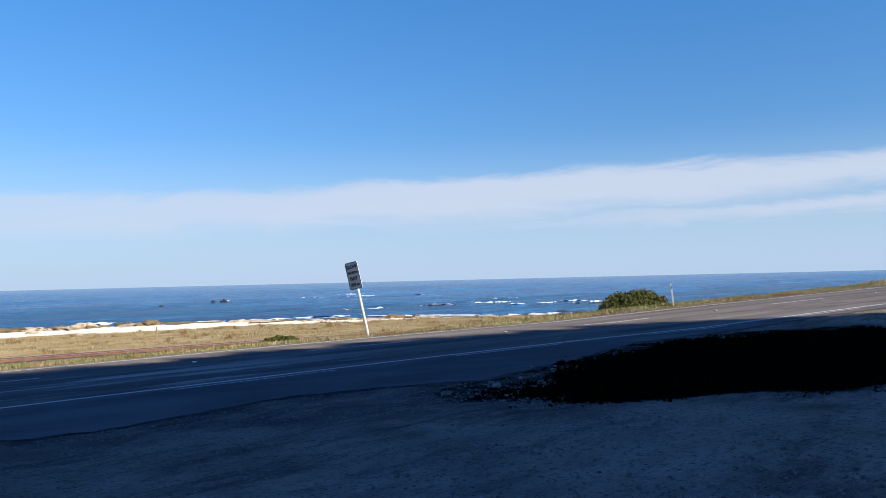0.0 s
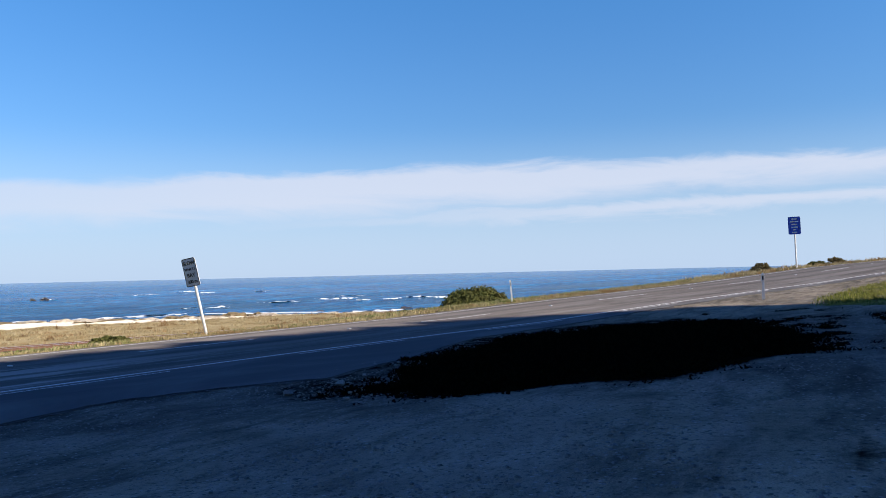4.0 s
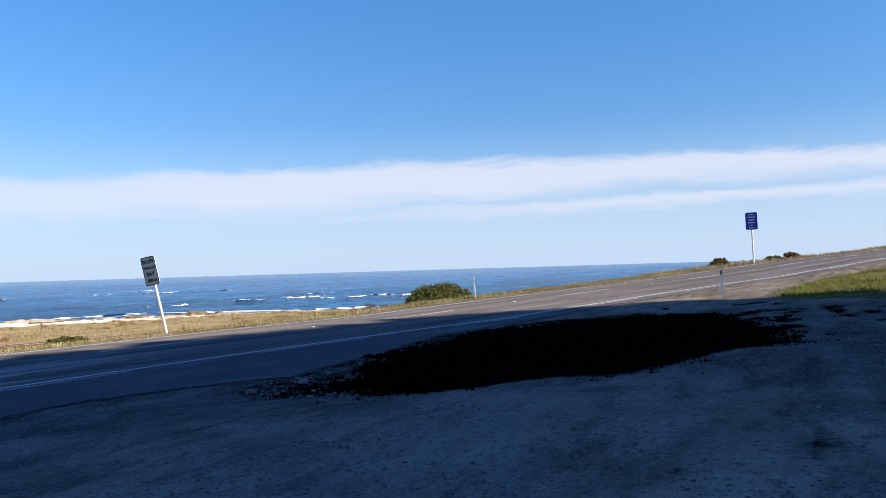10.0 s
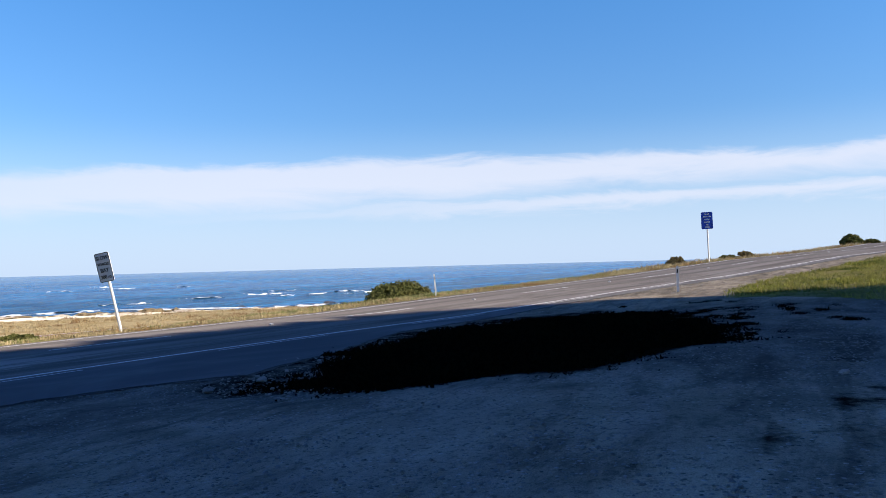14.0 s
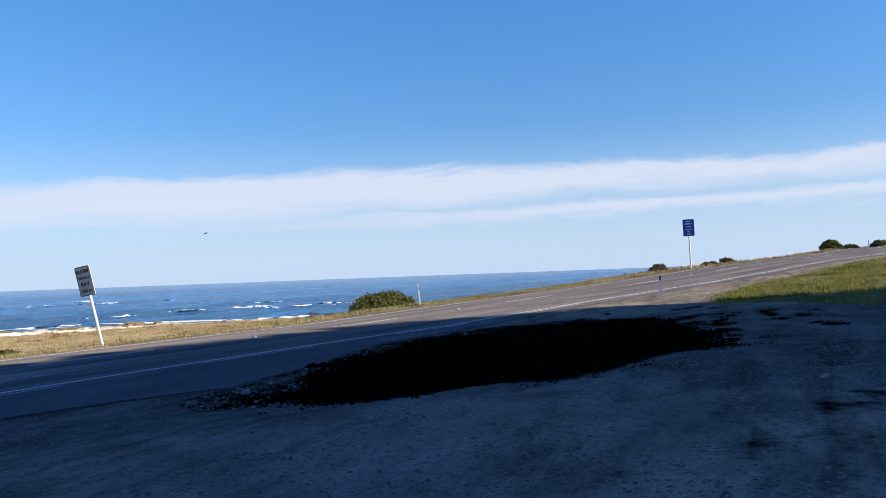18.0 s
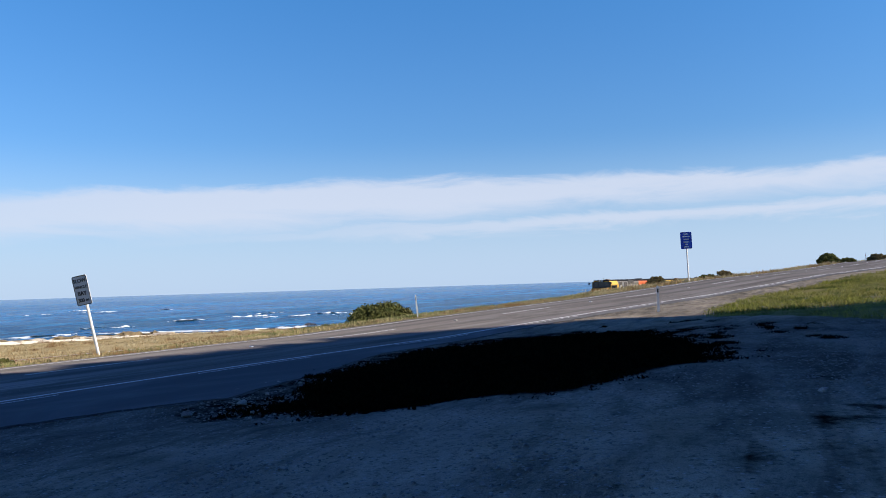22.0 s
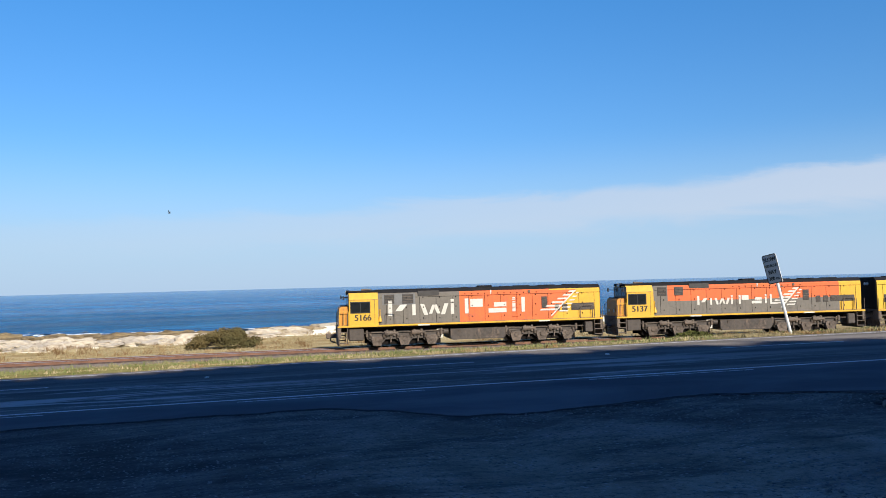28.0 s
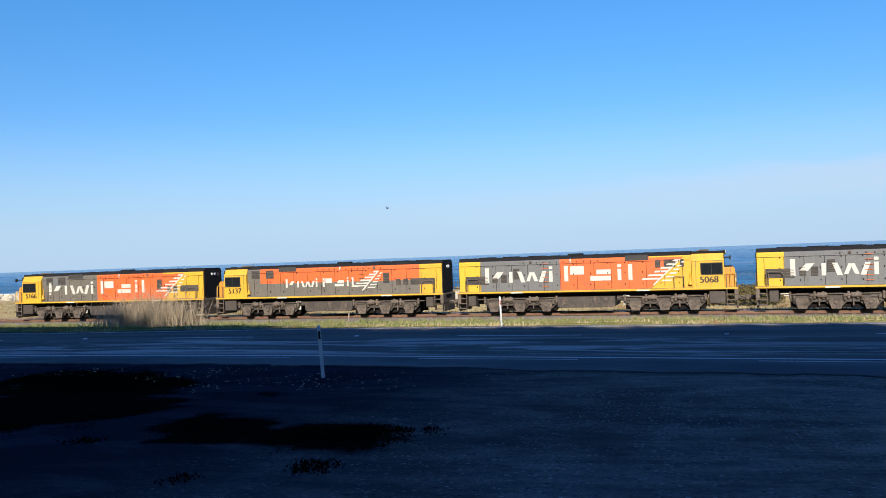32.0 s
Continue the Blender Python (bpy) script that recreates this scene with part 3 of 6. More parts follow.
def land(x, y):
    """Ground height, with the place's measures: road s, d and track s, d."""
    s, d = nearest(ROAD, x, y)
    ts, td = nearest(TRACK, x, y)
    zr = road_z(s)
    near = zr + crown(np.maximum(d, -4)) + 0.53 * smooth((-d - apron(s) - 0.6) / 11.5) * np.interp(s, [15, 35], [1, 0.5])
    edge = zr - 0.11
    bed = -4.25 + rail_rise(ts)
    u = (d - 8.4) / np.maximum(d - 8.4 + np.maximum(-td - 2.0, 0), 0.5)
    mid = edge + (bed - edge) * (0.35 * u + 0.65 * smooth(u))
    past = bed + (-4.3 - bed) * np.clip((td - 2) / 6, 0, 1)
    si, so = shore_in(ts), shore_out(ts)
    w = (td - si) / (so - si)
    past = past - 0.25 * smooth((td - 5) / np.maximum(si - 5, 1)) - 1.6 * np.clip(w, 0, 1) - 4.0 * np.clip(w - 1, 0, 1.5)
    mid = mid + 0.10 * np.exp(-((d - 11.0) / 1.6) ** 2) * np.interp(s, [20, 32, 50, 60], [0, 1, 1, 0])
    z = np.where(d < 8.4, near, np.where(td < -2.0, mid, np.where(td < 2.0, bed, past)))
    # a ridge of pale shingle thrown up by storms
    z = z + 0.70 * np.exp(-((td - grass_end(ts) - 7.0) / 4.2) ** 2) * np.interp(ts, [2, 12, 40, 55], [0, 1, 1, 0.15])
    # the bank behind the viewer
    z = z + 0.10 * np.clip(-d - 26, 0, 8)
    return z, s, d, ts, td


def ground_at(x, y):
    return float(land(np.array([x]), np.array([y]))[0][0])


# ---------------------------------------------------------------- ground, hill, sea
def axis(bands):
    out = []
    for a, b, step in bands:
        out += list(np.arange(a, b, step))
    return np.array(out + [bands[-1][1]])


def sheet(name, xs, ys, zf, mat, layers=()):
    X, Y = np.meshgrid(xs, ys)
    x, y = X.ravel(), Y.ravel()
    z, extra = zf(x, y)
    nx, ny = len(xs), len(ys)
    i = np.arange(nx * ny).reshape(ny, nx)
    f = np.stack([i[:-1, :-1], i[:-1, 1:], i[1:, 1:], i[1:, :-1]], -1).reshape(-1, 4)
    me = bpy.data.meshes.new(name)
    me.from_pydata(np.stack([x, y, z], 1).tolist(), [], f.tolist())
    for key, val in extra.items():
        a = me.attributes.new(key, "FLOAT", "POINT")
        a.data.foreach_set("value", val.astype(np.float32))
    me.polygons.foreach_set("use_smooth", [True] * len(me.polygons))
    me.materials.append(mat)
    return new(name, me)


def lumps(x, y, size, seed=0.0):
    return np.array([noise.noise(Vector((a / size + seed, b / size, seed))) for a, b in zip(x, y)])


def lot_green(s, d):
    """1 where grass grows at the far end of the lot."""
    top = np.interp(s, [28, 31.3, 36, 43, 53], [-13.5, -6.3, -4.2, -3.0, -2.6])
    return np.clip((top - d) / 0.8, 0, 1) * (s > 28)


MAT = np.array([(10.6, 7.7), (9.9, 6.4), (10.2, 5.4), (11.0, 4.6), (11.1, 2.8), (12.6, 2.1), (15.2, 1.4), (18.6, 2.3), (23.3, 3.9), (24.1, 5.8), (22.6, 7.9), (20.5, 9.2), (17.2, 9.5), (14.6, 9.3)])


RIM = np.array([(9.2, 8.8), (9.8, 7.0), (11.2, 7.8), (14.8, 9.3), (14.2, 10.4), (11.8, 10.5), (10.2, 9.8)])


def inside(outline, x, y):
    """Metres inside a closed outline on the plan, negative outside it."""
    best, odd = np.full(len(x), 1e9), np.zeros(len(x), bool)
    for a, b in zip(outline, np.roll(outline, -1, axis=0)):
        e = b - a
        t = np.clip(((x - a[0]) * e[0] + (y - a[1]) * e[1]) / (e @ e), 0, 1)
        best = np.minimum(best, np.hypot(x - a[0] - t * e[0], y - a[1] - t * e[1]))
        if a[1] != b[1]:
            odd ^= ((a[1] > y) != (b[1] > y)) & (x < e[0] * (y - a[1]) / e[1] + a[0])
    return np.where(odd, best, -best)


# damp stains where vehicles turn: x, y, half length, half width
STAINS = [(8.6, -0.3, 1.5, 0.30), (7.3, 0.35, 0.9, 0.16), (6.6, -0.4, 1.1, 0.2), (6.2, 1.2, 0.6, 0.12), (12.2, -0.3, 0.32, 0.34), (10.4, -1.0, 1.6, 0.25)]


def stained(x, y):
    best = np.zeros(len(x))
    for cx, cy, ln, wd in STAINS:
        best = np.maximum(best, np.clip(1.6 - np.hypot((x - cx) / ln * 0.8, (y - cy + 0.15 * (x - cx)) / wd * 0.8), 0, 1))
    return best


# low dark mats at the left end of the lot: x, y, half width, half depth
LEFT_MATS = [(-10.9, 11.9, 2.0, 4.3), (-9.2, 9.1, 1.4, 1.8), (-5.5, 8.1, 0.70, 1.3), (-3.7, 7.75, 0.88, 1.05), (-7.6, 8.6, 0.7, 0.6), (-7.2, 10.7, 0.27, 0.65), (-6.5, 11.2, 0.2, 0.6), (-4.7, 10.1, 0.28, 0.75),
             (-7.05, 7.85, 0.36, 0.45), (-6.3, 6.9, 0.18, 0.3), (-7.9, 7.6, 0.22, 0.42), (-3.25, 6.3, 0.17, 0.22), (-4.15, 5.7, 0.08, 0.11), (-2.8, 8.4, 0.1, 0.22)]


def left_mats(x, y):
    best = np.zeros(len(x))
    for cx, cy, w, dp in LEFT_MATS[:5]:
        r = math.hypot(cx, cy)
        u, v = (x - cx) * cy / r - (y - cy) * cx / r, (x - cx) * cx / r + (y - cy) * cy / r
        best = np.maximum(best, 1.45 - np.hypot(u / w, v / dp) + 0.6 * lumps(x, y, 1.7, 46))
    return np.clip(best, 0, 1)


def land_sheet(x, y):
    z, s, d, ts, td = land(x, y)
    rough = 0.05 * lumps(x, y, 1.6, 3.0) + 0.10 * lumps(x, y, 6.0, 8.0)
    off_road = np.where(d < 3, smooth((-d - apron(s) - 0.3) / 1.5), smooth((d - 8.8) / 1.5)) * smooth((np.abs(td) - 1.8) / 1.5)
    z = z + rough * off_road
    under = (d > -apron(s) + 1.1) & (d < 7.4)
    z = np.where(under, z - 0.12, z)
    si, so = shore_in(ts), shore_out(ts)
    wob = 3.0 * lumps(x, y, 9.0, 21.0) + 1.2 * lumps(x, y, 3.6, 25.0)
    lay = {
        # grows to the left, where the dark blue shade tone is painted
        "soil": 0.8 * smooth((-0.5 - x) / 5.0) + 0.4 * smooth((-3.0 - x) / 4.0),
        # paler round the viewer; past x 23 sunlight on the gravel is painted in
        "pale": np.maximum(smooth((x + 0.5) / 4.0) * smooth((13.5 - np.hypot(x, y)) / 6.5), 0.75 * smooth((x - 23.0) / 4.0) * (d < 0)),
        # the 0.60 term paints dark shade on the gravel between mat and road
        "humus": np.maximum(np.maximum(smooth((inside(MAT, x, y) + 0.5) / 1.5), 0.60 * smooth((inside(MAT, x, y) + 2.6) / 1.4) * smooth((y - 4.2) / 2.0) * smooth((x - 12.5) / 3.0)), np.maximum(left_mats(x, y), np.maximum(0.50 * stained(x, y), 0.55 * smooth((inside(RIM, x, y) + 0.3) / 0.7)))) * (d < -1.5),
        "verge": np.where(d > 4, smooth((d - 8.45) / 0.7), smooth((lot_green(s, d) - 0.3) / 0.4)),
        "dry": smooth((td - 3.0) / 4.0),
        "shingle": smooth((td - grass_end(ts) + wob) / 2.0),
        "wet": smooth((td - so + 4 + wob) / 5.0),
    }
    # the ballast shoulder is bare
    return z, lay


gx = axis([(-1500, -400, 110), (-400, -120, 20), (-120, -50, 3), (-50, -20, 1.2), (-20, 4, 0.7), (4, 14, 0.35), (14, 50, 0.7), (50, 90, 1.2), (90, 160, 4), (160, 600, 30), (600, 1500, 110)])
gy = axis([(-1500, -300, 120), (-300, -60, 20), (-60, -6, 3), (-6, -2, 0.6), (-2, 3, 0.3), (3, 30, 0.6), (30, 60, 1.0), (60, 150, 2.5), (150, 230, 10)])
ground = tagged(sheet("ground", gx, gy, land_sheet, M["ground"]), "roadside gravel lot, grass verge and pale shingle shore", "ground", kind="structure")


def hill_sheet():
    """The bluff behind the viewer, whose shade lies over the lot and most of the road."""
    foot = [(-260, 32, -2.3), (-120, 31, -2.3), (-60, 29, -2.3), (-31, 38.0, -3.4), (-21, 34.0, -3.2), (-15, 28.0, -2.8), (-8, 24.2, -2.35), (-4.5, 24.7, -2.3), (-1.6, 23.4, -2.2), (3, 24.0, -2.25),
            (7.6, 21.6, -2.15), (12, 20.3, -2.05), (16, 18.7, -1.96), (19.5, 16.9, -1.86), (22.4, 15.6, -1.79), (25.0, 14.2, -1.73), (26.5, 12.0, -1.68), (28.2, 9.6, -1.6), (29.8, 7.2, -1.5), (28.8, 3.7, -1.36), (27.2, 1.5, -1.3), (24.6, -1.4, -1.2), (22.5, -2.6, -1.2), (18, -5, -1.2)]
    rows, n = [], 1300
    keys, fringe = np.array(foot, float), random.Random(17)
    u = np.concatenate([[0], np.cumsum(np.hypot(np.diff(keys[:, 0]), np.diff(keys[:, 1])) ** 0.8)])
    for w in np.linspace(0, u[-1], n):
        x, y, z = (np.interp(w, u, keys[:, c]) for c in range(3))
        k = np.interp(x, [-60, 5, 31], [76, 70, 46]) * np.interp(y, [-5, 12], [0.72, 1.0])
        c = Vector((x, y, z)) + to_sun * k
        c.z += fringe.uniform(-0.7, 0.7)
        rows.append(c)
    vs, fs, cols = [], [], [(9, 0.0), (6, 0.35), (3.5, 0.68), (1.5, 0.9), (0, 1.0), (-14, 1.0), (-60, 0.75), (-200, 0.3)]
    for c in rows:
        for back, h in cols:
            out = Vector((to_sun.x, to_sun.y, 0)).normalized()
            p = c - out * back
            q = Vector((p.x, p.y, -2.0 + (c.z + 2.0) * h - (1.2 if back <= -14 else 0) * (abs(back) / 14)))
            if 0 < h < 1:
                q += Vector((1, 1, 0.6)) * noise.noise(q * 0.15) * 1.2
            vs.append(q)
    m = len(cols)
    for i in range(n - 1):
        for j in range(m - 1):
            fs.append((i * m + j, (i + 1) * m + j, (i + 1) * m + j + 1, i * m + j + 1))
    return Shape().add(vs, fs)


tagged(part("hill", hill_sheet(), M["hill"], smooth=True), "steep scrub-covered bluff behind the road", "hill", kind="structure")


def sea_sheet(x, y):
    ts, td = nearest(TRACK, x, y)
    so = shore_out(ts)
    z = np.full(len(x), SEA_Z)
    k = np.exp(-np.clip(td - so, 0, None) / 160.0)
    z = z + 0.22 * k * np.sin((td - so) / 4.2 + 2.2 * lumps(x, y, 30.0, 5.0)) * (td < so + 500)
    return z, {"shoal": np.exp(-((td - so - 60) / 70.0) ** 2), "offing": np.clip(np.log(np.clip(td - so, 40, 2500) / 40.0) / math.log(2500 / 40.0), 0, 1)}


sx = axis([(-4500, -700, 190), (-700, -160, 18), (-160, 260, 4), (260, 900, 20), (900, 4500, 180)])
sy = axis([(-300, 40, 40), (40, 90, 10), (90, 260, 2.2), (260, 700, 11), (700, 4600, 130)])
sea = tagged(sheet("water", sx, sy, sea_sheet, M["sea"]), "deep blue open sea with low swell", "sea", kind="structure")


# ---------------------------------------------------------------- road
def strip(line, s0, s1, step, d0, d1, zf, lift=0.0, across=1, skirt=0.0, uv=True):
    """A ribbon along a line; d0 and d1 are offsets or functions of s."""
    ss = np.arange(s0, s1 + step * 0.5, step)
    vs, uvs, fs = [], [], []
    cols = across + 1 + (2 if skirt else 0)
    for s in ss:
        a = d0(s) if callable(d0) else d0
        b = d1(s) if callable(d1) else d1
        ds = list(np.linspace(a, b, across + 1))
        zs = [float(zf(s, d)) + lift for d in ds]
        if skirt:
            ds, zs = [a - 0.03] + ds + [b + 0.03], [zs[0] - skirt] + zs + [zs[-1] - skirt]
        for d, z in zip(ds, zs):
            x, y, _ = along(line, s, d)
            vs.append((x, y, z))
            uvs.append((s, d))
    for i in range(len(ss) - 1):
        for j in range(cols - 1):
            fs.append((i * cols + j, (i + 1) * cols + j, (i + 1) * cols + j + 1, i * cols + j + 1))
    sh = Shape().add(vs, fs)
    me = sh.mesh("strip")
    lay = me.uv_layers.new(name="UVMap")
    loops = np.empty(len(me.loops), dtype=np.int32)
    me.loops.foreach_get("vertex_index", loops)
    lay.data.foreach_set("uv", np.array(uvs, dtype=np.float32)[loops].ravel())
    return me


def road_top(s, d):
    return road_z(s) + crown(d)


def ragged(s):
    """The broken near edge of the seal: bites and tongues at three sizes."""
    return -float(apron(s)) + 0.16 * noise.noise(Vector((s * 0.9, 3, 0))) + 0.12 * noise.noise(Vector((s * 2.7, 9, 0))) + 0.09 * noise.noise(Vector((s * 6.1, 1, 0)))


road = tagged(part("road", strip(ROAD, -300, 420, 0.25, ragged, lambda s: 8.15 + 0.10 * noise.noise(Vector((s * 0.7, 0, 2))) + 0.05 * noise.noise(Vector((s * 2.9, 0, 5))), road_top, 0.026, 16, 0.16), M["asphalt"]),
              "two-lane asphalt highway with a ragged broken edge", "road", kind="structure")
# the near side face gets the dark colour, painting the step's shade
road.data.materials.append(M["crumble_shade"])
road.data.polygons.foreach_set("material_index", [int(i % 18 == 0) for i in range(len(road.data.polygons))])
part("edge_line", strip(ROAD, -300, 420, 1.0, lambda s: -0.05, lambda s: 0.06, road_top, 0.032), M["line"], road, "worn white edge line")
for i in range(-6, 14):
    part("old_line", strip(ROAD, 7.0 * i + 1.2, 7.0 * i + 4.9, 0.9, -0.34, -0.29, road_top, 0.031), M["line"], road, "faint ghost of an old line")
part("edge_line", strip(ROAD, -300, 420, 1.0, lambda s: 7.42, lambda s: 7.54, road_top, 0.032), M["line"], road, "worn white edge line")
for i in range(-30, 42):
    part("centre_dash", strip(ROAD, 3.3 + 10 * i, 6.7 + 10 * i, 0.85, 3.98, 4.10, road_top, 0.032), M["line"], road)
# debris strip that also paints the dark gap below the edge
part("crumbled_edge", strip(ROAD, 7.0, 34, 0.12, lambda s: ragged(s) - 0.05 - 0.30 * max(0.0, 0.15 + noise.noise(Vector((s * 1.3, 5, 1))) + 0.5 * noise.noise(Vector((s * 4.7, 5, 1)))), lambda s: ragged(s) + 0.05, lambda s, d: ground_at(*along(ROAD, s, d)[:2]), 0.012, 2), M["crumble_shade"], road, "crumbled bitumen along the broken edge, darkened with the step's painted shade")
# small lane studs between the dashes
for i in range(-12, 20):
    x, y, th = along(ROAD, 10 * i + 0.2, 4.04)
    z = float(road_top(10 * i + 0.2, 4.04)) + 0.026
    part("road_stud", Shape().box(-0.05, 0.05, -0.06, 0.06, 0, 0.03, 0.012), M["white"], road, at=pose(x, y, z, 0, 0, -math.degrees(th)))


# ---------------------------------------------------------------- railway
track = thing("railway_track", "rusty single railway track on grey ballast", "railway", kind="structure")
part("ballast_bed", strip(TRACK, -230, 330, 1.0, -1.9, 1.9, lambda s, d: RAIL_TOP + float(rail_rise(s)) - 0.20 - 0.33 * max(0.0, abs(d) - 1.25) / 0.6 + 0.03 * noise.noise(Vector((s * 1.7, d * 3, 0))), 0, 10, 0.25), M["ballast"], track, "grey stone ballast")
part("stained_ballast", strip(TRACK, -230, 330, 1.0, -1.0, 1.0, lambda s, d: RAIL_TOP + float(rail_rise(s)) - 0.165 + 0.025 * noise.noise(Vector((s * 2.1, d * 3, 7))), 0, 6, 0.1), M["stain"], track, "rust-brown stained ballast between the rails")
for side in (-0.535, 0.535):
    rail = part("rail", strip(TRACK, -230, 330, 1.0, side - 0.035, side + 0.035, lambda s, d: RAIL_TOP + float(rail_rise(s)) - 0.012, 0, 1, 0.15), M["rail"], track, "rust-brown steel rail")
    part("rail_head", strip(TRACK, -230, 330, 1.0, side - 0.030, side + 0.030, lambda s, d: RAIL_TOP + float(rail_rise(s)), 0, 1, 0.008), M["railtop"], rail, "worn shiny running surface")
sl = Shape().box(-0.11, 0.11, -1.07, 1.07, -0.12, 0.03, 0.02).mesh("sleeper")
sl.materials.append(M["sleeper"])
for i in range(290):
    x, y, th = along(TRACK, -95 + 0.62 * i)
    up = float(rail_rise(-95 + 0.62 * i))
    part("sleeper", sl, M["sleeper"], track, at=pose(x, y, RAIL_TOP + up - 0.19, 0, 0, -math.degrees(th)))


# ---------------------------------------------------------------- signs and posts
def marker_post(x, y, z, lean=0.0, height=1.0, reflector="redref", w=0.040, turn=20):
    """A white edge post with a dark band and a small reflector."""
    post = thing("marker_post", "slim white roadside marker post with a small reflector", "marker post", pose(x, y, z) @ Matrix.Rotation(radians(lean), 4, Vector((x, y, 0)).normalized()) @ pose(0, 0, 0, 0, 0, turn), "roadside marker posts")
    part("post", Shape().prism([(-w, -0.25), (w, -0.25), (w, height - 0.04), (0.4 * w, height), (-0.4 * w, height), (-w, height - 0.04)], -0.014, 0.014), M["white"], post)
    part("reflector", Shape().box(-0.65 * w, 0.65 * w, -0.020, -0.013, height - 0.28, height - 0.12, 0.006), M[reflector], post, "dark red reflector band")
    return post


def on_road_side(angle, reach):
    """Ground point at a bearing right of straight ahead and a distance."""
    x, y = reach * math.sin(radians(angle)), reach * math.cos(radians(angle))
    return x, y, ground_at(x, y)


marker_post(*on_road_side(-13.26, 25.6), lean=-1.5, w=0.027)
marker_post(*on_road_side(-26.25, 15.7), lean=-3.0, reflector="black", w=0.033)
marker_post(*on_road_side(64.2, 39.6), lean=-4.5, reflector="signback", w=0.036, height=1.1, turn=-65)
marker_post(*on_road_side(81.26, 33.4), reflector="black", w=0.05, height=1.05, turn=-80)
marker_post(*on_road_side(94.3, 112), turn=-90)


def lettering(text, size, mat, parent, at, name="lettering", label=""):
    cu = bpy.data.curves.new("text", "FONT")
    cu.body, cu.size, cu.align_x, cu.align_y, cu.extrude = text, size, "CENTER", "CENTER", 0.004
    tmp = bpy.data.objects.new("text", cu)
    scene.collection.objects.link(tmp)
    bpy.context.view_layer.update()
    me = bpy.data.meshes.new_from_object(tmp.evaluated_get(bpy.context.evaluated_depsgraph_get()))
    bpy.data.objects.remove(tmp)
    n = len(me.vertices)
    co = np.empty(n * 3, dtype=np.float32)
    me.vertices.foreach_get("co", co)
    co = co.reshape(-1, 3)
    faces = [tuple(p.vertices) for p in me.polygons]
    twin = co + np.array([0.030 * size, 0.0, 0.003])
    both = np.concatenate([co - np.array([0.030 * size, 0.0, 0.0]), twin])
    me = bpy.data.meshes.new("text")
    me.from_pydata(both.tolist(), [], faces + [tuple(i + n for i in f) for f in faces])
    me.materials.append(mat)
    ob = new(name, me)
    ob.parent, ob.matrix_basis = parent, at
    if label:
        tagged(ob, label)
    return ob


def plate(w, h, r=0.07, n=5):
    """Rounded outline in x, z round the origin."""
    pts = []
    for cx, cz, a0 in ((w / 2 - r, h / 2 - r, 0), (-w / 2 + r, h / 2 - r, 90), (-w / 2 + r, -h / 2 + r, 180), (w / 2 - r, -h / 2 + r, 270)):
        for i in range(n):
            a = radians(a0 + 90 * i / (n - 1))
            pts.append((cx + r * math.cos(a), cz + r * math.sin(a)))
    return pts


def slow_bay_sign():
    x, y, z = on_road_side(42.54, 29.7)
    s = thing("road_sign", "leaning white road sign with black lettering on a white post", "road sign", Matrix.Translation((x, y, z)) @ Matrix.Rotation(radians(-SIGN_LEAN), 4, Vector((x, y, 0)).normalized()) @ pose(0, 0, 0, 0, 0, SIGN_TURN))
    part("post", Shape().tube((0, 0, -0.3), (0, 0, 2.78), 0.05, 12), M["white"], s, smooth=False)
    face = part("sign_plate", Shape().prism(plate(0.62, 1.02), -0.085, -0.065), M["signface"], s, "white plate in shade")
    face.matrix_basis = pose(0, 0, 2.32)
    rim = Shape()
    o, i = plate(0.62, 1.02), plate(0.56, 0.96, 0.05)
    n = len(o)
    rim.add([(a, -0.088, b) for a, b in o] + [(a, -0.088, b) for a, b in i], [(k, (k + 1) % n, (k + 1) % n + n, k + n) for k in range(n)])
    part("border", rim, M["black"], face, "black border")
    part("plate_back", Shape().prism(plate(0.60, 1.0), -0.064, -0.055), M["signback"], face)
    for text, size, zz in (("SLOW", 0.19, 0.33), ("VEHICLE", 0.135, 0.11), ("BAY", 0.20, -0.11), ("300 m", 0.18, -0.34)):
        lettering(text, size, M["black"], face, pose(0, -0.092, zz, 90, 0, 0), label="black capital lettering")
    for zz in (0.3, -0.3):
        part("clamp", Shape().box(-0.07, 0.07, -0.06, 0.06, zz - 0.02, zz + 0.02, 0.008), M["signback"], face)
    return s


def blue_sign():
    x, y, z = on_road_side(83.36, 60.8)
    z += 0.08
    s = thing("road_sign", "blue information sign with white writing on a white post", "road sign", Matrix.Translation((x, y, z)) @ pose(0, 0, 0, 0, 0, -84) @ pose(0, 0, 0, 0, -1.0, 0))
    part("post", Shape().tube((0, 0, -0.3), (0, 0, 3.45), 0.055, 12), M["white"], s)
    face = part("sign_plate", Shape().prism(plate(0.80, 1.24, 0.09), -0.085, -0.065), M["blue"], s, "blue plate")
    face.matrix_basis = pose(0, 0, 2.95)
    for zz, w in ((0.46, 0.34), (0.28, 0.54), (0.08, 0.38), (-0.12, 0.42), (-0.30, 0.18), (-0.48, 0.32)):
        part("writing_bar", Shape().box(-w / 2, w / 2, -0.092, -0.085, zz - 0.045, zz + 0.045, 0.003), M["signface"], face)
    part("plate_back", Shape().prism(plate(0.78, 1.22, 0.09), -0.064, -0.055), M["signback"], face)


slow_bay_sign()
blue_sign()


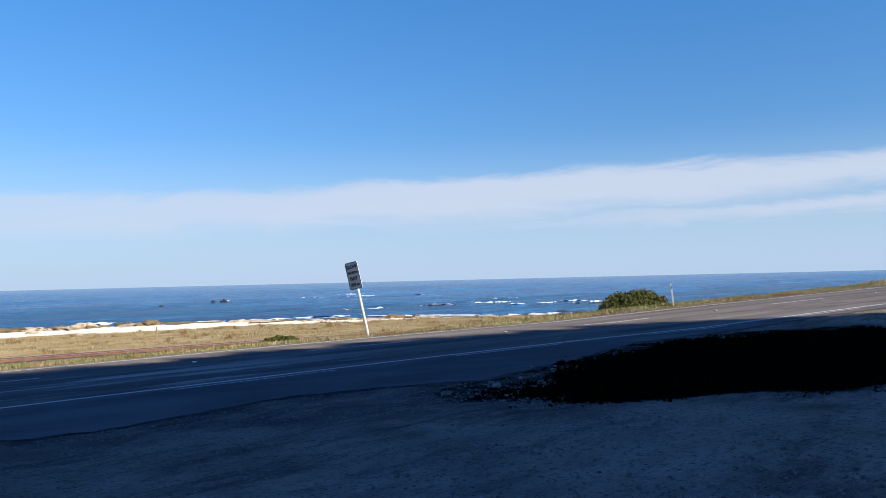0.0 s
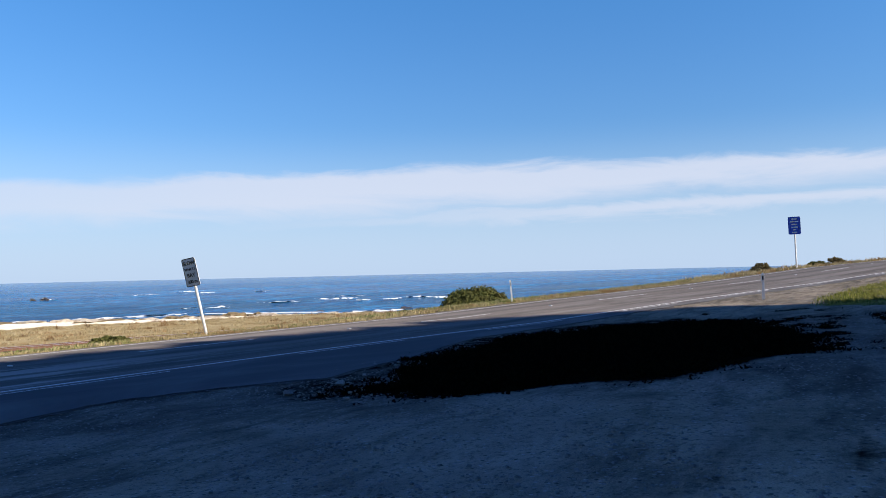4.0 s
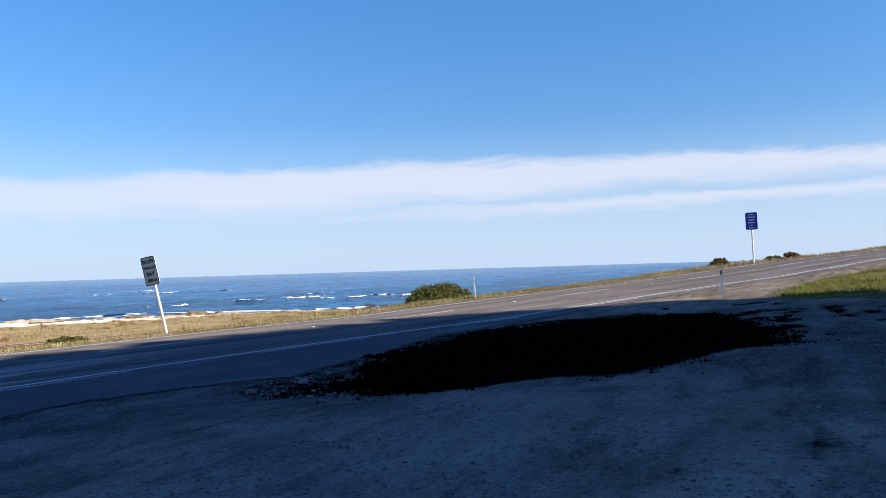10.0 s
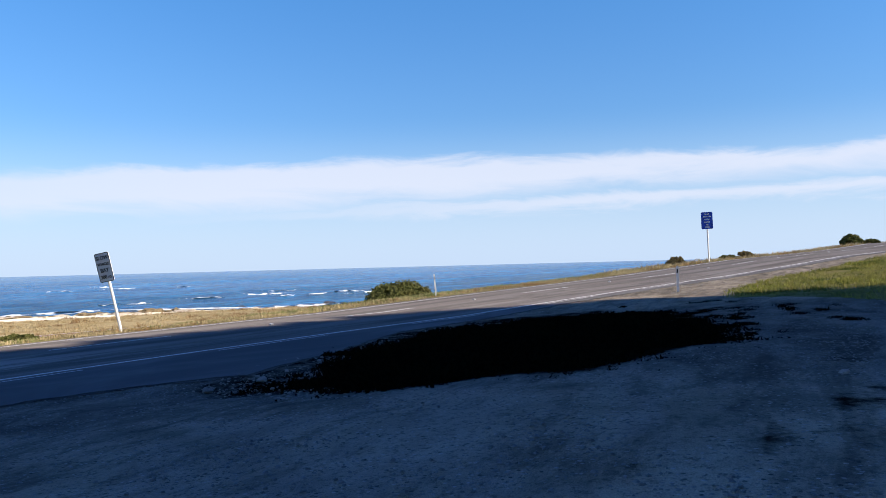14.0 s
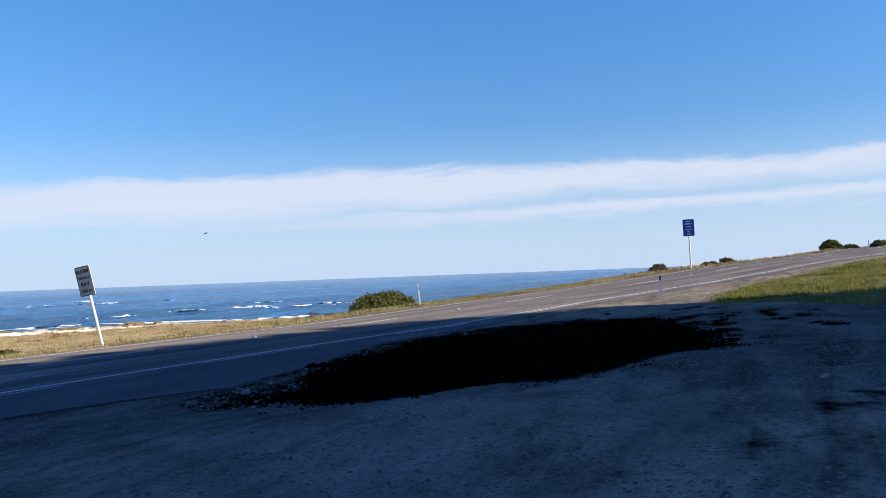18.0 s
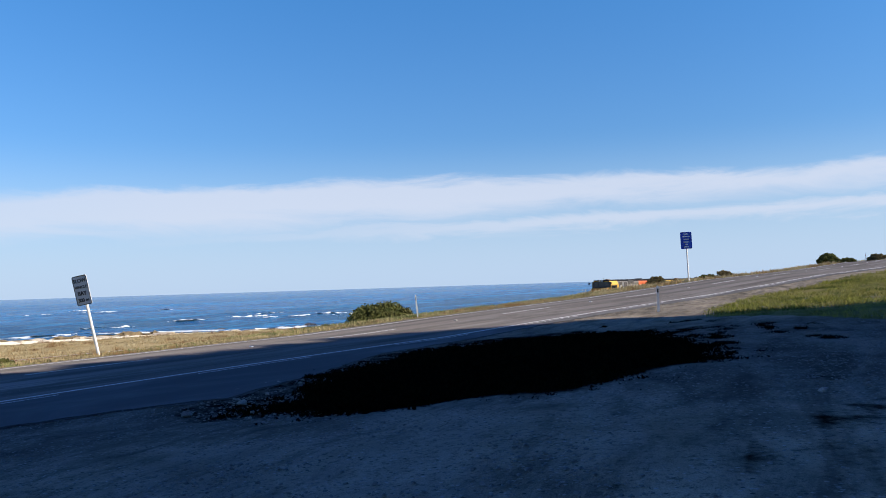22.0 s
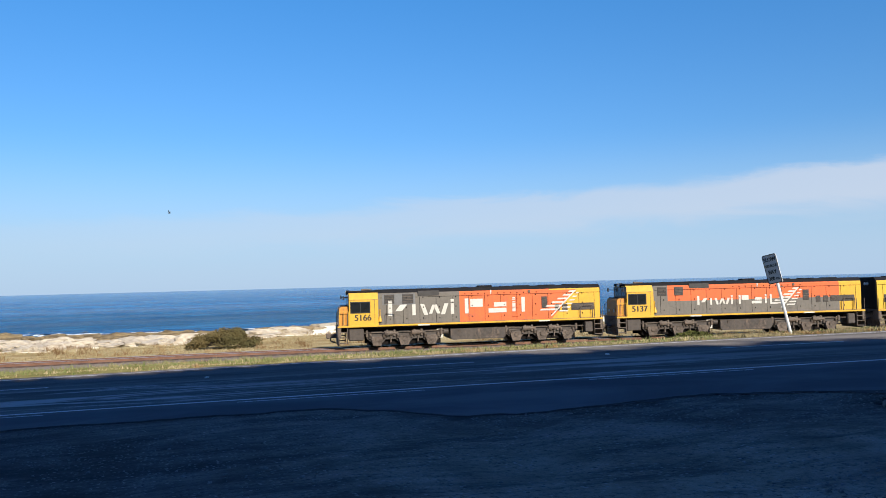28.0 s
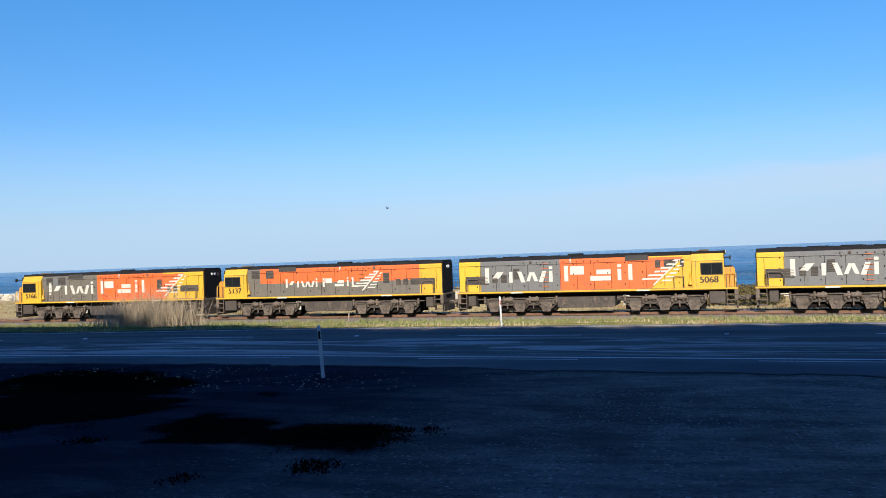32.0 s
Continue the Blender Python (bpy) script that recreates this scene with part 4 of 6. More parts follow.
def stake(angle, reach, height, mat, label):
    x, y, z = on_road_side(angle, reach)
    st = thing("stake", label, "stake", pose(x, y, z, 0, 2, 10))
    part("stake_post", Shape().prism([(-0.045, -0.2), (0.045, -0.2), (0.045, height - 0.03), (0.0, height), (-0.045, height - 0.03)], -0.045, 0.045), mat, st)


stake(28.04, 70.0, 1.1, M["reed"], "weathered pale stake in dry grass")
stake(-24.27, 51.6, 0.75, M["timber"], "short grey timber stake beside the track")


# ---------------------------------------------------------------- locomotives
def slab(x0, x1, z0, z1, ya, yb, lean=0.0):
    """A flat painted block, leaning along x by lean at its top."""
    return Shape().prism([(x0, z0), (x1, z0), (x1 + lean, z1), (x0 + lean, z1)], ya, yb)


def logo_blocks(x0, x1, z0, z1, ya, yb):
    """White livery blocks standing for a wordmark: plain shapes of its rhythm and weight."""
    w, h = x1 - x0, z1 - z0
    made = []
    for a, b, lo, hi, lean in ((0.0, 0.027, 0.0, 1.0, 0.0), (0.048, 0.095, 0.30, 0.72, 0.035), (0.166, 0.189, 0.0, 0.72, 0.0),
                               (0.248, 0.276, 0.0, 0.72, -0.026), (0.282, 0.304, 0.06, 0.66, 0.024), (0.338, 0.362, 0.06, 0.66, -0.024), (0.366, 0.394, 0.0, 0.72, 0.026),
                               (0.436, 0.459, 0.0, 0.72, 0.0), (0.436, 0.459, 0.82, 1.0, 0.0),
                               (0.536, 0.562, 0.0, 1.0, 0.0), (0.575, 0.665, 0.42, 0.96, 0.0), (0.705, 0.835, 0.0, 0.30, 0.0), (0.745, 0.835, 0.40, 0.70, 0.0),
                               (0.878, 0.901, 0.0, 0.72, 0.0), (0.878, 0.901, 0.82, 1.0, 0.0), (0.945, 0.970, 0.0, 1.0, 0.0)):
        made.append(slab(x0 + a * w, x0 + b * w, z0 + lo * h, z0 + hi * h, ya, yb, lean * w))
    return made


def fern_blocks(x0, z0, x1, z1, long, ya, yb):
    """A leaning stem with bars that shorten towards its tip."""
    made = [slab(x0 - 0.05, x0 + 0.06, z0, z1, ya, yb, x1 - x0)]
    n = 6
    for k in range(n):
        u = 0.24 + 0.70 * k / (n - 1)
        x, z = x0 + (x1 - x0) * u, z0 + (z1 - z0) * u
        reach = long * (1.0 - 0.72 * k / (n - 1))
        made.append(slab(x - 0.10 - reach, x - 0.08, z - 0.03, z + 0.075, ya, yb, 0.10))
        made.append(slab(x + 0.10, x + 0.12 + reach * 0.55, z - 0.13, z - 0.045, ya, yb, 0.08))
    return made


def loco(name, number, scheme, cab_first=True):
    """A diesel locomotive 16.9 m long; x runs along it from its cab end, y to the sea side, z up from the rail head."""
    L = 16.9
    root = thing(name, scheme["label"], "locomotive", group="coupled diesel locomotives")
    X = (lambda x: x - L / 2) if cab_first else (lambda x: L / 2 - x)

    def box(sh, a, b, y0, y1, z0, z1, c=0.02):
        xa, xb = sorted((X(a), X(b)))
        return sh.box(xa, xb, y0, y1, z0, z1, c)

    def add(nm, sh, mat, label="", parent=root):
        return part(nm, sh, M[mat], parent, label)

    SILL, HW, CW = 1.40, 1.16, 1.34
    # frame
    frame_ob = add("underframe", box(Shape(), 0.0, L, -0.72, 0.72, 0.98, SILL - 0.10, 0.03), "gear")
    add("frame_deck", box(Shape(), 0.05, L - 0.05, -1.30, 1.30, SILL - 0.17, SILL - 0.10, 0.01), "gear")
    for s in (-1, 1):
        y0, y1 = sorted((s * 1.30, s * 1.385))
        add("side_sill", box(Shape(), 0.0, L, y0, y1, SILL - 0.11, SILL, 0.02), scheme["sill"], "yellow side sill")
        for a in (4.9, 12.6):
            add("sill_patch", box(Shape(), a, a + 0.75, min(s * 1.385, s * 1.392), max(s * 1.385, s * 1.392), SILL - 0.12, SILL - 0.04, 0.002), "letter", "faded white patch")
    add("walkway", box(Shape(), 0.1, L - 0.1, -1.32, 1.32, SILL - 0.10, SILL + 0.02, 0.01), "grime")
    # headstocks, couplers and pilots
    for a, b, c0, c1 in ((0.0, 0.22, -0.52, 0.0), (L - 0.22, L, L, L + 0.52)):
        add("headstock", box(Shape(), a, b, -1.36, 1.36, 0.72, SILL - 0.03, 0.03), scheme["end"], "grimy headstock beam")
        cp = Shape()
        box(cp, c0, c1, -0.10, 0.10, 0.62, 0.86, 0.03)
        xx = c0 if a == 0.0 else c1
        box(cp, xx - 0.12, xx + 0.12, -0.17, 0.17, 0.58, 0.90, 0.05)
        add("coupler", cp, "grime")
        for yy in (-0.55, -0.35, 0.4, 0.6):
            px = X(c0 + 0.45 if a == 0.0 else c1 - 0.45)
            ox = X(c0 + 0.15 if a == 0.0 else c1 - 0.15)
            hose = Shape().rod([(px, yy, 0.85), (ox, yy, 0.72), (ox, yy * 0.9, 0.42), (px, yy * 0.8, 0.34)], 0.025, 5)
            add("brake_hose", hose, "black")
        plough = Shape()
        e = 0.02 if a == 0.0 else L - 0.02
        k = 1 if a == 0.0 else -1
        plough.prism([(X(e), 0.20), (X(e + 0.10 * k), 0.20), (X(e + 0.10 * k), 0.72), (X(e), 0.72)] if (cab_first == (a == 0.0)) else [(X(e + 0.10 * k), 0.20), (X(e), 0.20), (X(e), 0.72), (X(e + 0.10 * k), 0.72)], -1.15, 1.15)
        add("pilot", plough, "grime")
    # steps at the four corners
    for s in (-1, 1):
        for a, b in ((0.05, 0.62), (L - 0.62, L - 0.05)):
            st = Shape()
            y0, y1 = sorted((s * 1.02, s * 1.38))
            for zz in (0.34, 0.66, 0.98):
                box(st, a, b, y0, y1, zz, zz + 0.045, 0.01)
            for e in (a, b - 0.035):
                box(st, e, e + 0.035, y0, y1, 0.30, SILL - 0.19, 0.008)
            add("corner_steps", st, "grime" if s > 0 else scheme["step"], "step ladder at the corner")
            hr = Shape()
            yy = s * 1.36
            for e in (a + 0.02, b):
                hr.rod([(X(e), yy, 0.6), (X(e), yy, SILL + 0.75)], 0.020, 6)
            add("handrail", hr, scheme["end"], "upright handrail")
    # equipment boxes beside the steps
    for s in (-1, 1):
        y0, y1 = sorted((s * 0.75, s * 1.33))
        add("equipment_box", box(Shape(), 0.68, 1.60, y0, y1, 0.48, SILL - 0.22, 0.05), "tank", "brown battery box")
        add("equipment_box", box(Shape(), L - 1.22, L - 0.70, y0, y1, 0.50, SILL - 0.24, 0.05), "tank", "brown sand box")
    # nose and cab
    nose = Shape()
    o = [(0.10, SILL), (0.76, SILL), (0.76, SILL + 1.16), (0.26, SILL + 1.16), (0.14, SILL + 1.04)]
    o = [(X(a), b) for a, b in o]
    nose.prism(o if cab_first else o[::-1], -1.08, 1.08)
    nose_ob = add("nose", nose, "nose", "faded orange-yellow nose hood")
    add("nose_top", box(Shape(), 0.27, 0.77, -1.0, 1.0, SILL + 1.16, SILL + 1.20, 0.015), "sooty", "", nose_ob)
    for yy in (-0.5, 0.5):
        add("ditch_light", Shape().tube((X(0.07), yy, SILL + 0.35), (X(0.13), yy, SILL + 0.35), 0.10, 12), "lamp", "", nose_ob)
    seam = Shape()
    box(seam, 0.36, 0.385, -1.088, -1.08, SILL + 0.08, SILL + 1.1, 0.002)
    box(seam, 0.60, 0.62, -1.088, -1.08, SILL + 0.08, SILL + 1.1, 0.002)
    tagged(add("panel_seam", seam, "grime", "", nose_ob), kind="stuff")
    for s in (-1, 1):
        rl = Shape()
        rl.rod([(X(0.14), s * 1.33, SILL), (X(0.14), s * 1.33, SILL + 0.85), (X(0.68), s * 1.33, SILL + 0.85), (X(0.68), s * 1.33, SILL)], 0.02, 6)
        rl.rod([(X(0.40), s * 1.33, SILL), (X(0.40), s * 1.33, SILL + 0.85)], 0.018, 6)
        add("front_handrail", rl, scheme["cab"], "painted handrail round the nose")
    cab = Shape()
    o = [(-CW, SILL), (CW, SILL), (CW, SILL + 1.56), (1.10, SILL + 1.97), (-1.10, SILL + 1.97), (-CW, SILL + 1.56)]
    xa, xb = sorted((X(0.72), X(2.49)))
    n = len(o)
    cab.add([(xa, y, z) for y, z in o] + [(xb, y, z) for y, z in o], [tuple(range(n - 1, -1, -1)), tuple(range(n, 2 * n))] + [(i, (i + 1) % n, (i + 1) % n + n, i + n) for i in range(n)])
    cab_ob = add("cab", cab, scheme["cab"], "painted driver's cab")
    add("cab_roof", box(Shape(), 0.65, 2.55, -1.12, 1.12, SILL + 1.97, SILL + 2.10, 0.05), "sooty", "black cab roof", cab_ob)
    for s in (-1, 1):
        y0, y1 = sorted((s * CW, s * (CW + 0.025)))
        add("window_frame", box(Shape(), 0.79, 2.01, y0, y1, SILL + 0.74, SILL + 1.44, 0.012), "black", "", cab_ob)
        y0, y1 = sorted((s * (CW + 0.025), s * (CW + 0.032)))
        add("side_window", box(Shape(), 0.84, 1.40, y0, y1, SILL + 0.79, SILL + 1.39, 0.003), "glass", "dark cab side window", cab_ob)
        add("side_window", box(Shape(), 1.43, 1.96, y0, y1, SILL + 0.79, SILL + 1.39, 0.003), "glass", "dark cab side window", cab_ob)
        ye = s * (CW + 0.012)
        dr = Shape()
        box(dr, 2.26, 2.28, min(s * CW, ye), max(s * CW, ye), SILL + 0.05, SILL + 1.6, 0.002)
        box(dr, 0.76, 2.46, min(s * CW, ye), max(s * CW, ye), SILL + 1.54, SILL + 1.56, 0.002)
        tagged(add("panel_seam", dr, "grime", "", cab_ob), kind="stuff")
    for number in ([number] if number else []):
        lettering(number, 0.52, M["black"], cab_ob, pose(X(1.55), -CW - 0.010, SILL + 0.45, 90, 0, 0), "running_number", "black running number")
        lettering(number, 0.52, M["black"], cab_ob, pose(X(1.55), CW + 0.010, SILL + 0.45, 90, 0, 180), "running_number", "black running number")
    xw0, xw1 = sorted((X(0.69), X(0.72)))
    for y0, y1 in ((-1.05, -0.42), (-0.36, 0.36), (0.42, 1.05)):
        add("windscreen", Shape().box(xw0, xw1, y0, y1, SILL + 1.30, SILL + 1.84, 0.01), "glass", "dark windscreen", cab_ob)
    add("cab_front", box(Shape(), 0.695, 0.72, -1.30, 1.30, SILL + 1.19, SILL + 1.90, 0.005), "black", "black cab front", cab_ob)
    for yy in (-0.16, 0.16):
        add("headlight", Shape().tube((X(0.59), yy, SILL + 2.01), (X(0.69), yy, SILL + 2.01), 0.11, 12), "lamp", "round headlight", cab_ob)
    add("headlight_box", box(Shape(), 0.61, 0.80, -0.34, 0.34, SILL + 1.88, SILL + 2.14, 0.03), "black", "", cab_ob)
    for s in (-1, 1):
        mir = Shape()
        mir.rod([(X(0.74), s * 1.25, SILL + 1.70), (X(0.39), s * 1.55, SILL + 1.70)], 0.02, 5)
        xa, xb = sorted((X(0.34), X(0.42)))
        mir.box(xa, xb, s * 1.55 - 0.1, s * 1.55 + 0.1, SILL + 1.58, SILL + 1.82, 0.02)
        add("wing_mirror", mir, "black", "", cab_ob)
    for k, yy in enumerate((-0.28, -0.08, 0.15)):
        add("horn", Shape().tube((X(2.2), yy, SILL + 2.15), (X(1.55 + 0.12 * k), yy, SILL + 2.15), 0.03, 8, 0.07), "grime", "", cab_ob)
    add("aerial", Shape().tube((X(2.0), 0.5, SILL + 2.08), (X(2.0), 0.5, SILL + 2.36), 0.012, 5), "grime", "", cab_ob)
    bell = Shape().tube((X(2.60), -1.24, SILL + 0.52), (X(2.60), -1.24, SILL + 0.20), 0.05, 10, 0.13)
    bell.tube((X(2.60), -1.2, SILL + 0.50), (X(2.60), -1.2, SILL + 0.95), 0.03, 6)
    add("bell", bell, "yellow", "brass-yellow bell", cab_ob)
    # long hood in painted sections; the outline has bevelled shoulders
    top = SILL + 2.05
    prof = [(-HW, SILL + 0.02), (HW, SILL + 0.02), (HW, top - 0.22), (HW - 0.16, top), (-HW + 0.16, top), (-HW, top - 0.22)]

    def hood(a, b, mat, lab="", z0=None, z1=None):
        p = prof
        if z0 is not None:
            p = [(-HW, z0), (HW, z0), (HW, z1), (-HW, z1)] if z1 < top - 0.22 else [(-HW, z0), (HW, z0)] + prof[2:]
        xa, xb = sorted((X(a), X(b)))
        n = len(p)
        sh = Shape().add([(xa, y, z) for y, z in p] + [(xb, y, z) for y, z in p], [tuple(range(n - 1, -1, -1)), tuple(range(n, 2 * n))] + [(i, (i + 1) % n, (i + 1) % n + n, i + n) for i in range(n)])
        return add("hood_section", sh, mat, lab)

    secs = [hood(*q) for q in scheme["hood"]]
    body = secs[0]
    end = add("hood_end", box(Shape(), 16.76, 16.84, -HW + 0.06, HW - 0.06, SILL + 0.02, top - 0.10, 0.03), "sooty", "dark grimy hood end")
    for yy in (-0.16, 0.16):
        add("tail_lamp", Shape().tube((X(16.83), yy, top - 0.35), (X(16.89), yy, top - 0.35), 0.10, 10), "lamp", "", end)
    # roof and its fittings
    roof = Shape()
    rp = [(-HW + 0.055, top - 0.13), (-HW + 0.15, top + 0.004), (-HW + 0.25, top + 0.09), (HW - 0.25, top + 0.09), (HW - 0.15, top + 0.004), (HW - 0.055, top - 0.13)][::-1]
    xa, xb = sorted((X(2.50), X(16.82)))
    n = len(rp)
    roof.add([(xa, y, z) for y, z in rp] + [(xb, y, z) for y, z in rp], [tuple(range(n - 1, -1, -1)), tuple(range(n, 2 * n))] + [(i, (i + 1) % n, (i + 1) % n + n, i + n) for i in range(n)])
    roof_ob = add("roof", roof, "sooty", "soot-black roof")
    dark = add("roof_grille", box(Shape(), 4.95, 6.30, -HW - 0.02, HW + 0.02, top - 0.36, top - 0.04, 0.02), "grille", "dark upper intake grille", roof_ob)
    add("exhaust", box(Shape(), 9.0, 9.9, -0.32, 0.32, top + 0.06, top + 0.19, 0.05), "sooty", "raised exhaust stack", roof_ob)
    for a in (11.9, 13.6, 15.2):
        fan = Shape().tube((X(a), 0, top + 0.08), (X(a), 0, top + 0.13), 0.55, 20)
        add("radiator_fan", fan, "sooty", "round radiator fan", roof_ob)
    for k in range(9):
        a = 3.2 + 1.46 * k + 0.3 * math.sin(k * 2.3)
        add("roof_box", box(Shape(), a, a + 0.34 + 0.12 * math.sin(k * 1.7), -0.98, -0.72, top - 0.01, top + 0.10 + 0.05 * math.sin(k * 3.1), 0.02), "sooty", "", roof_ob)
    for a in (6.7, 7.9, 10.6, 11.2, 12.8, 14.4):
        add("lifting_lug", box(Shape(), a, a + 0.28, -0.85, -0.6, top + 0.05, top + 0.115, 0.02), "sooty", "", roof_ob)
    for s in (-1, 1):
        yf = lambda t: (min(s * HW, s * (HW + t)), max(s * HW, s * (HW + t)))
        # grilles and louvres
        for a, b, z0, z1 in scheme["grilles"]:
            add("side_grille", box(Shape(), a, b, *yf(0.022), SILL + z0, SILL + z1, 0.006), "grille", "dark louvred grille", body)
            lv = Shape()
            for k in range(6):
                zz = SILL + z0 + (z1 - z0) * (k + 0.5) / 6
                box(lv, a + 0.03, b - 0.03, *yf(0.034), zz - 0.012, zz + 0.012, 0.003)
            tagged(add("louvre", lv, "grime", "", body), kind="stuff")
        # door seams, upper rail, latches and hinges
        sm = Shape()
        box(sm, 2.6, 16.75, *yf(0.008), top - 0.43, top - 0.405, 0.002)
        for a in np.arange(3.0, 16.4, 1.03):
            box(sm, a, a + 0.022, *yf(0.008), SILL + 0.06, top - 0.42, 0.002)
        tagged(add("door_seams", sm, "gear", "", body), kind="stuff")
        lt = Shape()
        for a in np.arange(3.2, 16.3, 1.03):
            for zz in (0.28, 0.95, 1.55):
                box(lt, a, a + 0.05, *yf(0.03), SILL + zz, SILL + zz + 0.09, 0.008)
        for a in np.arange(7.9, 12.6, 0.42):
            box(lt, a, a + 0.06, *yf(0.03), top - 0.34, top - 0.27, 0.008)
        tagged(add("door_latches", lt, "gear", "small door latches", body), kind="stuff")
        box_t = Shape()
        box(box_t, 9.55, 9.63, *yf(0.03), top - 0.36, top - 0.12, 0.01)
        add("hood_vent", box(Shape(), 12.0, 12.16, *yf(0.05), top - 0.34, top - 0.18, 0.02), "grime", "", body)
        add("hood_step", box_t, "letter", "", body)
        ladder = Shape()
        for zz in np.arange(0.25, 1.7, 0.28):
            box(ladder, 10.95, 11.35, *yf(0.05), SILL + zz, SILL + zz + 0.03, 0.006)
        tagged(add("grab_irons", ladder, "orange" if scheme["kind"] != "b" else "grey", "row of grab irons", body), kind="stuff")
        rail2 = Shape()
        yy = s * 1.33
        rail2.rod([(X(15.4), yy, SILL), (X(15.4), yy, SILL + 0.62), (X(15.55), yy, SILL + 0.82), (X(16.2), yy, SILL + 0.82), (X(16.2), yy, SILL)], 0.022, 6)
        if scheme["kind"] != "b":
            add("hood_handrail", rail2, "grime", "dark handrail loop")
            rail2 = Shape().rod([(X(2.95), yy, SILL), (X(2.95), yy, SILL + 0.70), (X(3.5), yy, SILL + 0.70), (X(3.5), yy, SILL)], 0.02, 6)
        add("hood_handrail", rail2, "grime", "dark handrail loop")
        # livery shapes
        yo = s * (HW + 0.013)
        ya, yb = sorted((yo, yo + s * 0.010))
        yc, yd = sorted((s * HW, s * (HW + 0.007)))
        for a0, a1, z1 in scheme["skin"]:
            o = [(X(a0), SILL + 0.03), (X(a1), SILL + 0.03), (X(z1), top - 0.21), (X(a0), top - 0.21)]
            add("hood_panel", Shape().prism(o if cab_first else o[::-1], yc, yd), "orange", "orange panel with a slanted edge", body)
        for a, b, z0, z1 in scheme["frames"]:
            add("grille_frame", box(Shape(), a, b, *yf(0.016), SILL + z0, SILL + z1, 0.006), "coolgrey", "pale grey grille surround", body)
        for a, b, z0, z1 in scheme["word"]:
            xa, xb = sorted((X(a), X(b)))
            for sh in logo_blocks(xa, xb, SILL + z0, SILL + z1, ya, yb):
                add("livery_block", sh, "letter", "white livery block", body)
        for a, z0, b, z1, long in scheme["fern"]:
            for sh in fern_blocks(X(a), SILL + z0, X(b), SILL + z1, long, ya, yb):
                add("livery_stripe", sh, "letter", "white slanted livery stripe", body)
    # under the frame: tank, reservoirs, bogies
    tk = Shape()
    o = [(6.95, 0.45), (7.10, 0.33), (10.30, 0.33), (10.45, 0.45), (10.45, 1.0), (6.95, 1.0)]
    o = [(X(a), b) for a, b in o]
    tk.prism(o if cab_first else o[::-1], -1.26, 1.26)
    tank = add("fuel_tank", tk, "tank", "grimy brown fuel tank")
    fl = Shape()
    for s in (-1, 1):
        y0, y1 = sorted((s * 1.26, s * 1.30))
        box(fl, 7.4, 7.6, y0, y1, 0.78, 0.95, 0.02)
        box(fl, 9.9, 10.05, y0, y1, 0.55, 0.9, 0.02)
        y0, y1 = sorted((s * 1.255, s * 1.268))
        for a in (7.9, 8.8, 9.6):
            box(fl, a, a + 0.03, y0, y1, 0.36, 0.98, 0.004)
    tagged(add("tank_fitting", fl, "grime", "", tank), kind="stuff")
    for s in (-1, 1):
        add("air_reservoir", Shape().tube((X(10.6), s * 0.95, 0.80), (X(11.15), s * 0.95, 0.80), 0.20, 12), "tank", "", tank)
        add("air_reservoir", Shape().tube((X(6.2), s * 0.95, 0.85), (X(6.85), s * 0.95, 0.85), 0.16, 12), "tank", "", tank)
    for s in (-1, 1):
        y0, y1 = sorted((s * 0.98, s * 1.03))
        add("side_plate", box(Shape(), 6.12, 6.50, y0, y1, 0.46, 1.02, 0.03), "letter", "pale sunlit side plate", tank)
        pipe = Shape().rod([(X(1.6), s * 1.2, 0.92), (X(6.6), s * 1.2, 0.95)], 0.03, 5)
        add("brake_pipe", pipe, "grime")
        pipe = Shape().rod([(X(10.7), s * 1.2, 0.95), (X(15.6), s * 1.2, 0.92)], 0.03, 5)
        add("brake_pipe", pipe, "grime")
    wheels = []
    for centres in ((2.40, 4.08, 5.76), (11.14, 12.82, 14.50)):
        bogie = new("bogie")
        bogie.parent = root
        tagged(bogie, "grimy three-axle bogie")
        for s in (-1, 1):
            y0, y1 = sorted((s * 0.98, s * 1.12))
            fr = Shape()
            a0, a1 = centres[0] - 0.62, centres[2] + 0.62
            o = [(a0, 0.56)]
            for c in centres:
                o += [(c - 0.52, 0.50), (c - 0.34, 0.30), (c + 0.34, 0.30), (c + 0.52, 0.50)]
            o += [(a1, 0.56), (a1, 0.82)]
            for c in centres[::-1]:
                o += [(c + 0.56, 0.80), (c + 0.30, 0.98), (c - 0.30, 0.98), (c - 0.56, 0.80)]
            o += [(a0, 0.80)]
            o = [(X(a), b) for a, b in o]
            fr.prism(o if cab_first else o[::-1], y0, y1)
            add("side_frame", fr, "tank", "", bogie)
            # added dark sheet in place of the deep shade behind the side frame
            add("frame_backing", box(Shape(), a0, a1, *sorted((s * 0.84, s * 0.88)), 0.16, 1.22, 0.01), "gear", "added dark sheet standing for the shade behind the bogie", bogie)
            for c in centres:
                for dx in (-0.62, 0.62):
                    hd = Shape()
                    box(hd, c + dx - 0.07, c + dx + 0.07, *sorted((s * 1.10, s * 1.24)), 0.66, 1.08, 0.03)
                    add("frame_bracket", hd, "grime", "", bogie)
            for c in centres:
                y2, y3 = sorted((s * 1.12, s * 1.30))
                ax = Shape()
                sh_ = [(X(c - 0.24), 0.13), (X(c + 0.24), 0.13), (X(c + 0.36), 0.52), (X(c + 0.30), 0.70), (X(c - 0.30), 0.70), (X(c - 0.36), 0.52)]
                ax.prism(sh_ if cab_first else sh_[::-1], y2, y3)
